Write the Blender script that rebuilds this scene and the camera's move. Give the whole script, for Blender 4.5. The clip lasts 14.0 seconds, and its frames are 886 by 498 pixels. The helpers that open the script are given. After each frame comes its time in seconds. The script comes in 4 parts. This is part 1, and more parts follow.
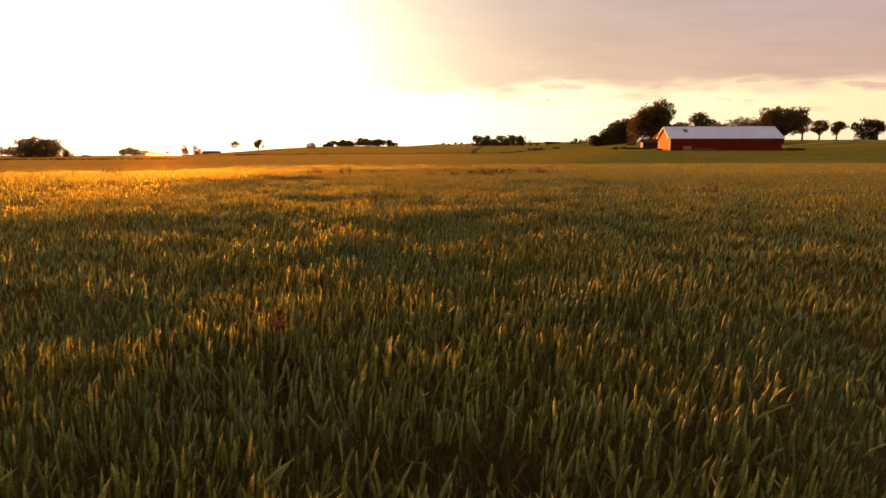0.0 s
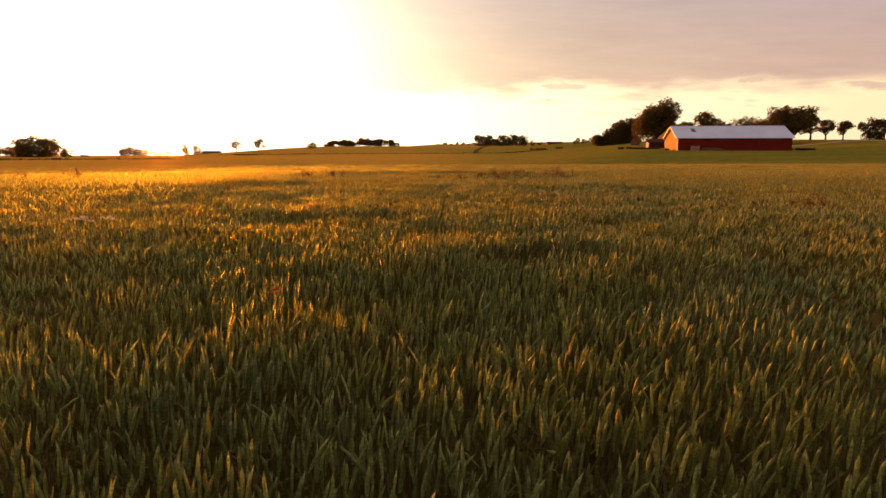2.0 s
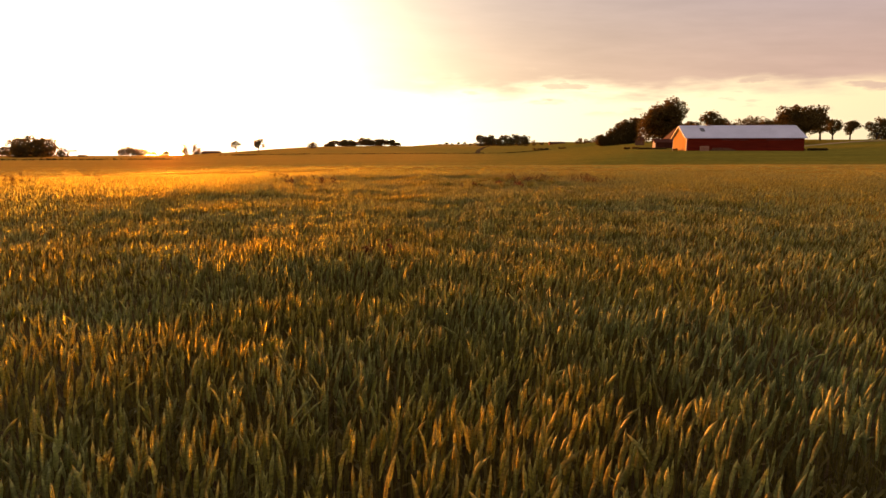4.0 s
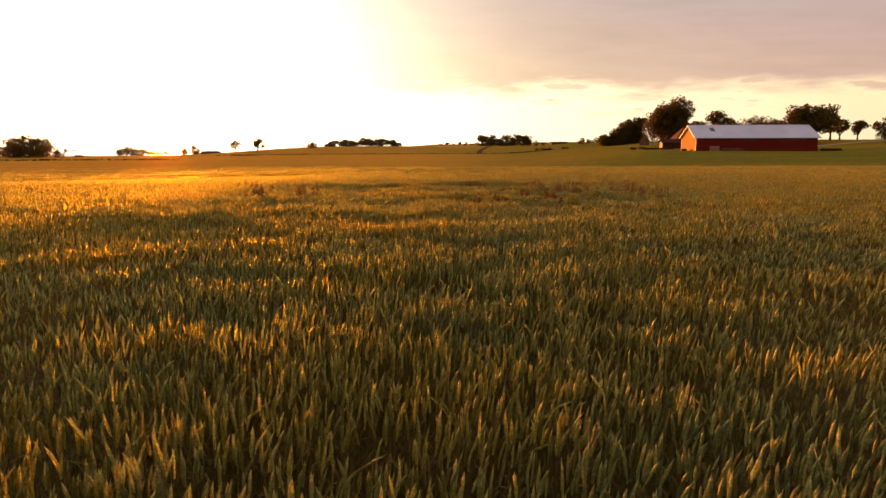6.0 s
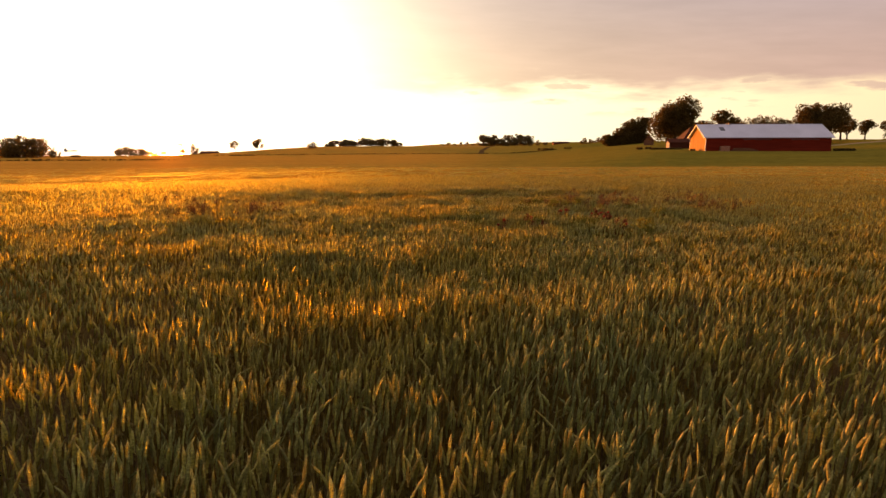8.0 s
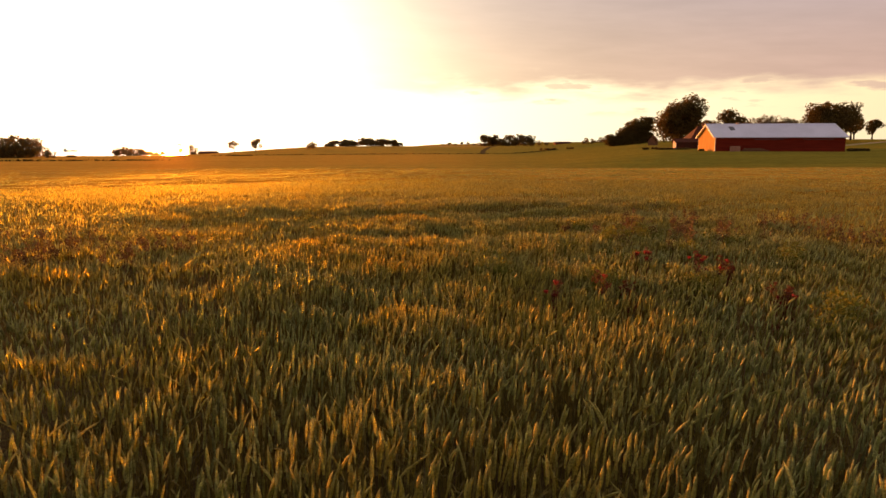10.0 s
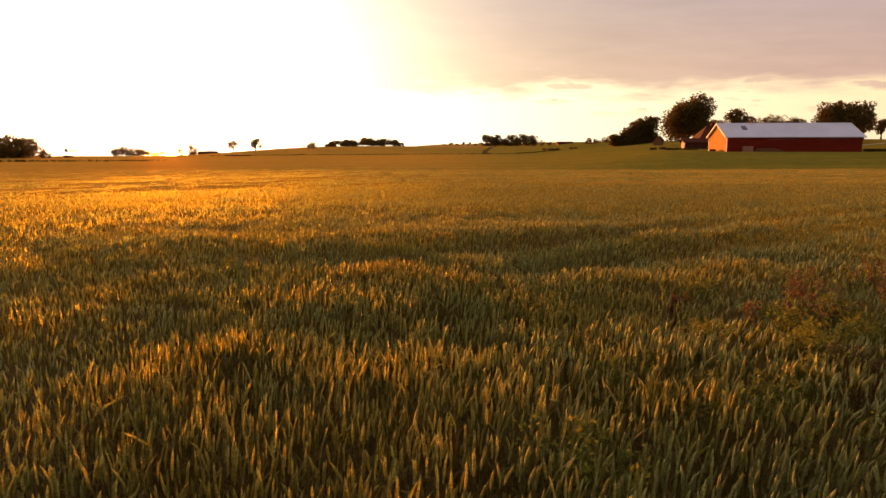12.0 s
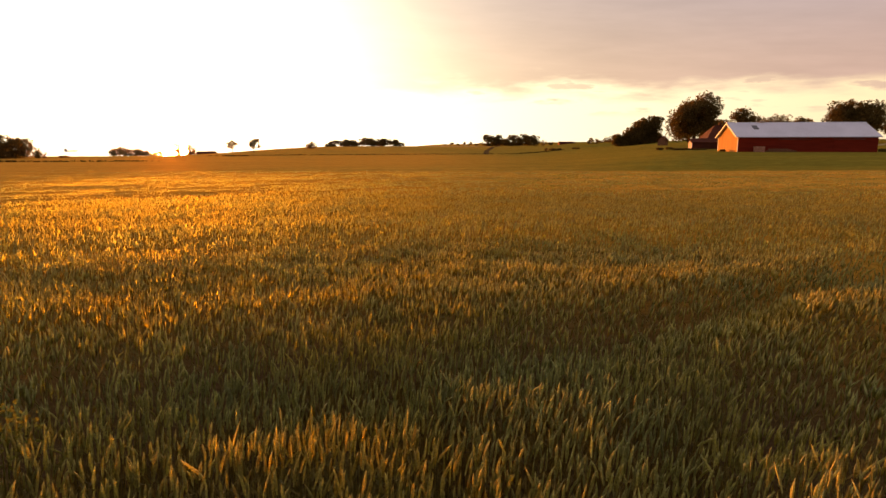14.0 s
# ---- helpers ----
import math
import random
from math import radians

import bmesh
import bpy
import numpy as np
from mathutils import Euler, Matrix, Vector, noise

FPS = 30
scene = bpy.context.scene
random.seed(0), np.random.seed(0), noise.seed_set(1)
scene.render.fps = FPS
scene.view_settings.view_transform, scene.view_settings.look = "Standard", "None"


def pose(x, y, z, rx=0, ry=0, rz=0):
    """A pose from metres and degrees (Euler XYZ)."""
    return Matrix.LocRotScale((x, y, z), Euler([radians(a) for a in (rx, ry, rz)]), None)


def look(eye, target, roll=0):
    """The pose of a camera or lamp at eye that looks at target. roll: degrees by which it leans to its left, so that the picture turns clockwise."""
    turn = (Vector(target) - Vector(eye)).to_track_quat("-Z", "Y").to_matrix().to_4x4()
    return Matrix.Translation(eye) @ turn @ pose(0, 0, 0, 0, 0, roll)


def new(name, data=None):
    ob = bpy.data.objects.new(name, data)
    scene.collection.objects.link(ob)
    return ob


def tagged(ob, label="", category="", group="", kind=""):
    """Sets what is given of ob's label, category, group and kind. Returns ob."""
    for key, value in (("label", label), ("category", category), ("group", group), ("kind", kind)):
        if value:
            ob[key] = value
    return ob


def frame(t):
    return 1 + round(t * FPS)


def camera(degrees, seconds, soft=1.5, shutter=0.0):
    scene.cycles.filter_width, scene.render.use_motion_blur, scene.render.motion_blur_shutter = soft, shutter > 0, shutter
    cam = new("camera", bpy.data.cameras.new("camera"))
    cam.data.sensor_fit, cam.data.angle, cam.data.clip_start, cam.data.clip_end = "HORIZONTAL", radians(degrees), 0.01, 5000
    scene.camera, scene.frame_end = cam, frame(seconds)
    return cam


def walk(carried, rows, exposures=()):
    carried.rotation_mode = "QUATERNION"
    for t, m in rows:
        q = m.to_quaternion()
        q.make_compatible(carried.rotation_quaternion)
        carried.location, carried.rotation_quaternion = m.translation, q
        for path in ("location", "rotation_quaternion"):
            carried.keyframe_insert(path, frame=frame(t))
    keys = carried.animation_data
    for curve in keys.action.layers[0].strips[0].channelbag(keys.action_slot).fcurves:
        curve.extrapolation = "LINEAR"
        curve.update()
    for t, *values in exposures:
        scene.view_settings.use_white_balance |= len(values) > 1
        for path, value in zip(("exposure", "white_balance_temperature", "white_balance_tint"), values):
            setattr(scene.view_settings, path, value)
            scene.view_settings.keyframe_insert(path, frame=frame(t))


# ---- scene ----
cam = camera(69.0, 14.0)

# the camera's path: seconds, eye x, y, z, and the turn to the left
PATH = [(0.0, -0.216, 0.096, 2.057, 0.008), (0.5, -0.251, 0.948, 2.046, 0.02), (1.0, -0.291, 1.831, 2.033, 0.045), (1.5, -0.338, 2.767, 2.016, 0.088),
        (2.0, -0.396, 3.748, 2.0, 0.14), (2.5, -0.467, 4.763, 1.99, 0.175), (3.0, -0.548, 5.815, 1.99, 0.196), (4.2, -0.76, 8.498, 2.015, 0.238),
        (5.5, -0.958, 11.528, 2.04, 0.289), (6.2, -1.03, 13.156, 2.035, 0.325), (7.0, -1.095, 15.01, 2.018, 0.365), (7.6, -1.144, 16.402, 2.007, 0.388),
        (8.2, -1.181, 17.802, 2.002, 0.405), (9.2, -1.2, 20.157, 2.0, 0.432), (10.3, -1.228, 22.804, 2.01, 0.485), (11.0, -1.268, 24.528, 2.02, 0.539),
        (11.5, -1.308, 25.772, 2.022, 0.575), (12.1, -1.351, 27.263, 2.016, 0.605), (12.8, -1.396, 28.941, 2.008, 0.629), (13.4, -1.435, 30.284, 2.012, 0.644),
        (14.0, -1.475, 31.574, 2.025, 0.659)]
walk(cam, [(t, pose(x, y, z, 90 - 9.25, 0.07, yaw)) for t, x, y, z, yaw in PATH], exposures=[(0, 0.55, 7000, 17), (14, 0.55, 7000, 17)])

# ---- light ----
SUN_AZ = -23.4       # degrees to the right of straight ahead
SUN_EL = 1.6


def sky_world():
    world = bpy.data.worlds.new("evening_sky")
    scene.world = world
    world.use_nodes = True
    nodes, links = world.node_tree.nodes, world.node_tree.links
    nodes.clear()

    def put(socket, value):
        if isinstance(value, bpy.types.NodeSocket):
            links.new(value, socket)
        else:
            socket.default_value = value

    def calc(op, a, b=0.0, c=0.0, clamp=False):
        n = nodes.new("ShaderNodeMath")
        n.operation, n.use_clamp = op, clamp
        put(n.inputs[0], a), put(n.inputs[1], b), put(n.inputs[2], c)
        return n.outputs[0]

    def step(value, low, high):
        n = nodes.new("ShaderNodeMapRange")
        n.interpolation_type = "SMOOTHSTEP"
        put(n.inputs["Value"], value), put(n.inputs["From Min"], low), put(n.inputs["From Max"], high)
        return n.outputs["Result"]

    def mix(factor, a, b, how="MIX"):
        n = nodes.new("ShaderNodeMix")
        n.data_type, n.blend_type, n.clamp_factor = "RGBA", how, False
        put(n.inputs[0], factor), put(n.inputs[6], a), put(n.inputs[7], b)
        return n.outputs[2]

    def cloud(x, y, scale, detail=4.0, rough=0.55):
        v = nodes.new("ShaderNodeCombineXYZ")
        put(v.inputs[0], x), put(v.inputs[1], y)
        n = nodes.new("ShaderNodeTexNoise")
        links.new(v.outputs[0], n.inputs["Vector"])
        n.inputs["Scale"].default_value, n.inputs["Detail"].default_value, n.inputs["Roughness"].default_value = scale, detail, rough
        return n.outputs["Fac"]

    spot = nodes.new("ShaderNodeTexCoord")
    xyz = nodes.new("ShaderNodeSeparateXYZ")
    links.new(spot.outputs["Generated"], xyz.inputs[0])
    az = calc("MULTIPLY", calc("ARCTAN2", xyz.outputs[0], xyz.outputs[1]), 57.2958)
    el = calc("MULTIPLY", calc("ARCSINE", xyz.outputs[2]), 57.2958)
    # how far from the sun, degrees
    turn = calc("ABSOLUTE", calc("SUBTRACT", az, SUN_AZ))
    away = calc("SQRT", calc("ADD", calc("POWER", turn, 2.0), calc("POWER", calc("MULTIPLY", el, 0.95), 2.0)))

    air = nodes.new("ShaderNodeTexSky")
    air.sky_type, air.sun_disc = "NISHITA", False
    air.sun_elevation, air.sun_rotation = radians(SUN_EL), radians(SUN_AZ)
    air.air_density, air.dust_density, air.ozone_density = 1.2, 3.0, 1.0

    streak = cloud(calc("MULTIPLY", az, 0.035), calc("MULTIPLY", el, 0.22), 1.0, 5.0)
    fleck = cloud(calc("MULTIPLY", az, 0.11), calc("MULTIPLY", el, 0.5), 1.3, 5.0)
    # a cloud deck with a ragged lower edge above a clear strip
    edge = calc("ADD", 3.9, calc("MULTIPLY", calc("SUBTRACT", streak, 0.5), 6.0))
    edge = calc("ADD", edge, calc("MULTIPLY", calc("SUBTRACT", fleck, 0.5), 5.0))
    deck = step(el, calc("SUBTRACT", edge, 0.8), calc("ADD", edge, 1.8))
    scrap = calc("MULTIPLY", step(fleck, 0.54, 0.64), calc("MULTIPLY", step(el, 2.0, 3.2), calc("SUBTRACT", 1.0, step(el, 5.0, 7.0))))
    scrap = calc("MULTIPLY", scrap, 0.8)
    cover = calc("MAXIMUM", deck, scrap)
    far = step(turn, 22.0, 62.0)
    clear = mix(far, (1.2, 1.1, 0.72, 1), (0.88, 0.73, 0.45, 1))
    clear = mix(step(turn, 60.0, 150.0), clear, (0.42, 0.33, 0.32, 1))
    clear = mix(0.06, clear, air.outputs[0], "ADD")
    high = step(el, 4.0, 14.0)
    lit = mix(high, (0.64, 0.47, 0.32, 1), (0.47, 0.39, 0.355, 1))
    dim = mix(high, (0.55, 0.39, 0.32, 1), (0.385, 0.335, 0.35, 1))
    grey = mix(far, lit, dim)
    grey = mix(step(turn, 60.0, 150.0), grey, (0.32, 0.285, 0.29, 1))
    wisp = cloud(calc("MULTIPLY", az, 0.07), calc("ADD", calc("MULTIPLY", el, 0.45), calc("MULTIPLY", az, 0.03)), 1.7, 6.0, 0.6)
    tone = calc("ADD", 0.72, calc("ADD", calc("MULTIPLY", streak, 0.3), calc("MULTIPLY", wisp, 0.3)))
    shade = mix(1.0, grey, (1, 1, 1, 1), "MULTIPLY")
    toned = nodes.new("ShaderNodeVectorMath")
    toned.operation = "SCALE"
    links.new(shade, toned.inputs[0]), links.new(tone, toned.inputs["Scale"])
    sky = mix(cover, clear, toned.outputs[0])
    glow = calc("MULTIPLY", calc("EXPONENT", calc("MULTIPLY", calc("POWER", calc("MULTIPLY", away, 1 / 16.0), 2.0), -1.0)), 2.6)
    glow = calc("ADD", glow, calc("MULTIPLY", calc("EXPONENT", calc("MULTIPLY", away, -1 / 12.0)), 1.0))
    halo = nodes.new("ShaderNodeVectorMath")
    halo.operation = "SCALE"
    halo.inputs[0].default_value = (1.0, 0.87, 0.55)
    links.new(glow, halo.inputs["Scale"])
    total = mix(1.0, sky, halo.outputs[0], "ADD")
    back = nodes.new("ShaderNodeBackground")
    links.new(total, back.inputs[0])
    back.inputs[1].default_value = 0.8
    out = nodes.new("ShaderNodeOutputWorld")
    links.new(back.outputs[0], out.inputs[0])


sky_world()

lamp = bpy.data.lights.new("sun", "SUN")
lamp.energy, lamp.angle, lamp.color = 7.6, radians(3.0), (1.0, 0.31, 0.045)
sun = new("sun", lamp)
sun.matrix_world = look((math.sin(radians(SUN_AZ)) * math.cos(radians(SUN_EL)), math.cos(radians(SUN_AZ)) * math.cos(radians(SUN_EL)),
                         math.sin(radians(SUN_EL))), (0, 0, 0))


# ---- materials ----
def material(name, color, rough=0.8, metal=0.0, spread=0.25, scale=3.0, fine=40.0, bump=0.2, second=None, translucent=0.0, random_by="",
             stretch=(1, 1, 1), specular=0.3, coords="Object", forward=0.0):
    """Base colour varied by a wide and a fine noise, with relief of its own."""
    mat = bpy.data.materials.new(name)
    mat.use_nodes = True
    nodes, links = mat.node_tree.nodes, mat.node_tree.links
    bsdf, out = nodes["Principled BSDF"], nodes["Material Output"]
    bsdf.inputs["Roughness"].default_value, bsdf.inputs["Metallic"].default_value = rough, metal
    bsdf.inputs["Specular IOR Level"].default_value = specular
    spot = nodes.new("ShaderNodeTexCoord")
    size = nodes.new("ShaderNodeMapping")
    size.inputs["Scale"].default_value = stretch
    links.new(spot.outputs[coords], size.inputs[0])
    wide, thin = nodes.new("ShaderNodeTexNoise"), nodes.new("ShaderNodeTexNoise")
    for n, s in ((wide, scale), (thin, fine)):
        n.inputs["Scale"].default_value, n.inputs["Detail"].default_value = s, 4.0
        links.new(size.outputs[0], n.inputs["Vector"])
    blend = nodes.new("ShaderNodeMix")
    blend.data_type = "RGBA"
    blend.inputs[6].default_value = (*color, 1)
    blend.inputs[7].default_value = (*(second or [c * 0.6 for c in color]), 1)
    ramp = nodes.new("ShaderNodeMapRange")
    ramp.inputs["From Min"].default_value, ramp.inputs["From Max"].default_value = 0.35, 0.65
    links.new(wide.outputs["Fac"], ramp.inputs["Value"])
    links.new(ramp.outputs["Result"], blend.inputs[0])
    hsv = nodes.new("ShaderNodeHueSaturation")
    links.new(blend.outputs[2], hsv.inputs["Color"])
    value = nodes.new("ShaderNodeMapRange")
    value.inputs["To Min"].default_value, value.inputs["To Max"].default_value = 1 - spread, 1 + spread
    links.new(thin.outputs["Fac"], value.inputs["Value"])
    value.inputs["From Min"].default_value, value.inputs["From Max"].default_value = 0.3, 0.7
    last = value.outputs["Result"]
    if random_by:
        if random_by == "island":
            source = nodes.new("ShaderNodeNewGeometry").outputs["Random Per Island"]
        else:
            source = nodes.new("ShaderNodeObjectInfo").outputs["Random"]
        each = nodes.new("ShaderNodeMapRange")
        each.inputs["To Min"].default_value, each.inputs["To Max"].default_value = 1 - spread, 1 + spread
        links.new(source, each.inputs["Value"])
        both = nodes.new("ShaderNodeMath")
        both.operation = "MULTIPLY"
        links.new(last, both.inputs[0]), links.new(each.outputs["Result"], both.inputs[1])
        last = both.outputs[0]
    links.new(last, hsv.inputs["Value"])
    links.new(hsv.outputs["Color"], bsdf.inputs["Base Color"])
    if bump:
        relief = nodes.new("ShaderNodeBump")
        relief.inputs["Strength"].default_value, relief.inputs["Distance"].default_value = bump, 0.5 / fine
        links.new(thin.outputs["Fac"], relief.inputs["Height"])
        links.new(relief.outputs[0], bsdf.inputs["Normal"])
    if translucent:
        thru, both = nodes.new("ShaderNodeBsdfTranslucent"), nodes.new("ShaderNodeMixShader")
        links.new(hsv.outputs["Color"], thru.inputs[0])
        both.inputs[0].default_value = translucent
        links.new(bsdf.outputs[0], both.inputs[1]), links.new(thru.outputs[0], both.inputs[2]), links.new(both.outputs[0], out.inputs[0])
        if forward:
            # thin awns and hairs pass light on in nearly its own direction
            haze, more = nodes.new("ShaderNodeBsdfRefraction"), nodes.new("ShaderNodeMixShader")
            haze.inputs["Roughness"].default_value, haze.inputs["IOR"].default_value = 1.0, 1.27
            links.new(hsv.outputs["Color"], haze.inputs["Color"])
            more.inputs[0].default_value = forward
            links.new(both.outputs[0], more.inputs[1]), links.new(haze.outputs[0], more.inputs[2]), links.new(more.outputs[0], out.inputs[0])
    return mat


WHEAT = material("wheat_ear", (0.475, 0.50, 0.195), 0.6, spread=0.38, scale=1.8, fine=160, bump=0, second=(0.60, 0.525, 0.13),
                 translucent=0.26, random_by="island", stretch=(0.4, 0.4, 1), specular=0.3, forward=0.46)
BLADE = material("wheat_blade", (0.26, 0.225, 0.055), 0.6, spread=0.35, scale=0.45, fine=60, bump=0, second=(0.27, 0.195, 0.045),
                 translucent=0.35, random_by="island", stretch=(1, 1, 0.4), specular=0.3, forward=0.4)


def near_end_tint(mat, green, y0, y1):
    """The crop's colour is darker and slightly greener towards the field's near end."""
    nodes, links = mat.node_tree.nodes, mat.node_tree.links
    hsv = next(n for n in nodes if n.type == "HUE_SAT")
    spot = nodes.new("ShaderNodeTexCoord")
    patch = nodes.new("ShaderNodeTexNoise")
    patch.inputs["Scale"].default_value = 0.35
    xyz, reach, nearness, tint = nodes.new("ShaderNodeSeparateXYZ"), nodes.new("ShaderNodeMath"), nodes.new("ShaderNodeMapRange"), nodes.new("ShaderNodeMix")
    links.new(spot.outputs["Object"], xyz.inputs[0]), links.new(spot.outputs["Object"], patch.inputs["Vector"])
    reach.operation, reach.inputs[1].default_value = "MULTIPLY_ADD", 8.0
    links.new(patch.outputs["Fac"], reach.inputs[0]), links.new(xyz.outputs[1], reach.inputs[2])
    nearness.inputs["From Min"].default_value, nearness.inputs["From Max"].default_value = y0 + 4, y1 + 4
    nearness.inputs["To Min"].default_value, nearness.inputs["To Max"].default_value = 1.0, 0.0
    links.new(reach.outputs[0], nearness.inputs["Value"])
    tint.data_type, tint.blend_type = "RGBA", "MULTIPLY"
    links.new(nearness.outputs["Result"], tint.inputs[0])
    links.new(hsv.inputs["Color"].links[0].from_socket, tint.inputs[6])
    tint.inputs[7].default_value = (*green, 1)
    links.new(tint.outputs[2], hsv.inputs["Color"])


near_end_tint(WHEAT, (0.82, 0.87, 0.85), 5, 15)
near_end_tint(BLADE, (0.86, 0.92, 0.9), 5, 15)
LEAF = material("tree_leaf", (0.13, 0.085, 0.022), 0.7, spread=0.4, scale=0.4, fine=3, bump=0, second=(0.12, 0.085, 0.022), translucent=0.4,
                random_by="island", specular=0.15, forward=0.1)
HEDGE = material("hedge_growth", (0.05, 0.038, 0.012), 0.9, spread=0.35, scale=0.4, fine=3, bump=0, translucent=0.05, random_by="island", specular=0.05)
BARK = material("bark", (0.06, 0.045, 0.03), 0.9, scale=2, fine=14, bump=0.6, stretch=(1, 1, 0.3))
RED = material("red_barn_paint", (0.20, 0.022, 0.009), 0.85, scale=0.5, fine=6, bump=0.3, second=(0.15, 0.017, 0.008), stretch=(0.04, 1, 1.2), spread=0.28, specular=0.1)
# orange evening sunlight put into the gables' colour; the boards are barn red
SUNLIT_PAINT = material("sunlit_gable_paint", (0.43, 0.22, 0.05), 0.85, scale=0.5, fine=6, bump=0.3, second=(0.36, 0.17, 0.042), stretch=(1, 1, 0.08), spread=0.2, specular=0.1)
WHITE = material("white_paint", (0.72, 0.68, 0.6), 0.6, scale=1.5, fine=20, bump=0.1, second=(0.6, 0.56, 0.5), spread=0.1)
METAL = material("roof_sheet", (0.66, 0.68, 0.80), 0.5, 0.1, scale=0.25, fine=5, bump=0.05, second=(0.58, 0.60, 0.71), spread=0.1)
TILE = material("clay_roof_tile", (0.095, 0.03, 0.016), 0.85, scale=0.6, fine=8, bump=0.4, second=(0.065, 0.022, 0.013), specular=0.1)
OLD_WOOD = material("weathered_boards", (0.45, 0.22, 0.14), 0.85, scale=1.5, fine=14, bump=0.3, second=(0.34, 0.17, 0.11), stretch=(0.2, 1, 1))
DULL_WOOD = material("dull_boards", (0.21, 0.10, 0.05), 0.9, scale=1.5, fine=14, bump=0.3, second=(0.15, 0.075, 0.04), stretch=(0.2, 1, 1), random_by="object")
# low sunlight on the shed's gable, put into its pale colour
SHED_GABLE_LIT = material("sunlit_shed_boards", (0.62, 0.5, 0.42), 0.85, scale=1.5, fine=14, bump=0.2, second=(0.5, 0.38, 0.3))
DARK = material("dark_glass_fibre", (0.10, 0.11, 0.13), 0.4, scale=2, fine=10, bump=0.05)
SEA = material("sea_water", (0.03, 0.05, 0.07), 0.12, scale=0.02, fine=0.3, bump=0.3, specular=0.5, spread=0.1)
HULL = material("ship_steel", (0.16, 0.15, 0.16), 0.6, scale=0.1, fine=1, bump=0.1)
SHIP = material("pale_ship_paint", (0.5, 0.46, 0.42), 0.6, scale=0.2, fine=2, bump=0.1, second=(0.4, 0.36, 0.33))
PETAL = material("poppy_petal", (0.23, 0.04, 0.025), 0.6, scale=8, fine=80, bump=0.1, second=(0.27, 0.02, 0.012), translucent=0.4, random_by="object")
WEED = material("green_weed", (0.13, 0.15, 0.022), 0.75, scale=4, fine=60, bump=0, second=(0.20, 0.19, 0.03), translucent=0.35, random_by="island", specular=0.1)
DOCK = material("rusty_dock_seed", (0.20, 0.125, 0.045), 0.8, scale=4, fine=60, bump=0, second=(0.14, 0.075, 0.03), translucent=0.25, random_by="island")
RUST = material("red_weed_stalk", (0.22, 0.065, 0.03), 0.8, scale=4, fine=60, bump=0, second=(0.15, 0.065, 0.03), translucent=0.25, random_by="island", specular=0.1)
STRAW = material("dry_straw", (0.55, 0.24, 0.05), 0.7, scale=4, fine=60, bump=0, second=(0.45, 0.2, 0.05), translucent=0.4, random_by="island")
BLOOM = material("white_bloom", (0.8, 0.78, 0.7), 0.6, scale=8, fine=60, bump=0, translucent=0.3)


def smooth(a, b, t):
    t = np.clip((t - a) / (b - a), 0, 1)
    return t * t * (3 - 2 * t)


def ripple(x, y, size, seed):
    """Smooth noise from -1 to 1 on a lattice of that size."""
    gx, gy = x / size, y / size
    ix, iy = np.floor(gx), np.floor(gy)
    fx, fy = gx - ix, gy - iy
    fx, fy = fx * fx * (3 - 2 * fx), fy * fy * (3 - 2 * fy)

    def knot(i, j):
        v = np.sin(i * 127.1 + j * 311.7 + seed * 74.7) * 43758.5453
        return (v - np.floor(v)) * 2 - 1
    low = knot(ix, iy) * (1 - fx) + knot(ix + 1, iy) * fx
    top = knot(ix, iy + 1) * (1 - fx) + knot(ix + 1, iy + 1) * fx
    return low * (1 - fy) + top * fy


# ---- the land ----
CROP = 0.9           # height of the wheat
SEA_LEVEL = -13.0


# how the top of the crop falls along the field: metres ahead, height
FALL = np.array([(-200, 1.1), (0, 1.1), (9, 1.08), (18, 0.97), (28, 0.79), (35, 0.61), (42, 0.4), (60, -0.13), (80, -0.62), (100, -1.06), (112, -1.27), (125, -1.4), (200, -1.4)])


def slope_down(y):
    """A smooth curve through the heights of FALL."""
    ys, zs = FALL.T
    rate = np.gradient(zs, ys)
    i = np.clip(np.searchsorted(ys, y) - 1, 0, len(ys) - 2)
    h = ys[i + 1] - ys[i]
    t = np.clip((y - ys[i]) / h, 0, 1)
    return (zs[i] * (1 + 2 * t) * (1 - t) ** 2 + rate[i] * h * t * (1 - t) ** 2 + zs[i + 1] * t * t * (3 - 2 * t) + rate[i + 1] * h * t * t * (t - 1))


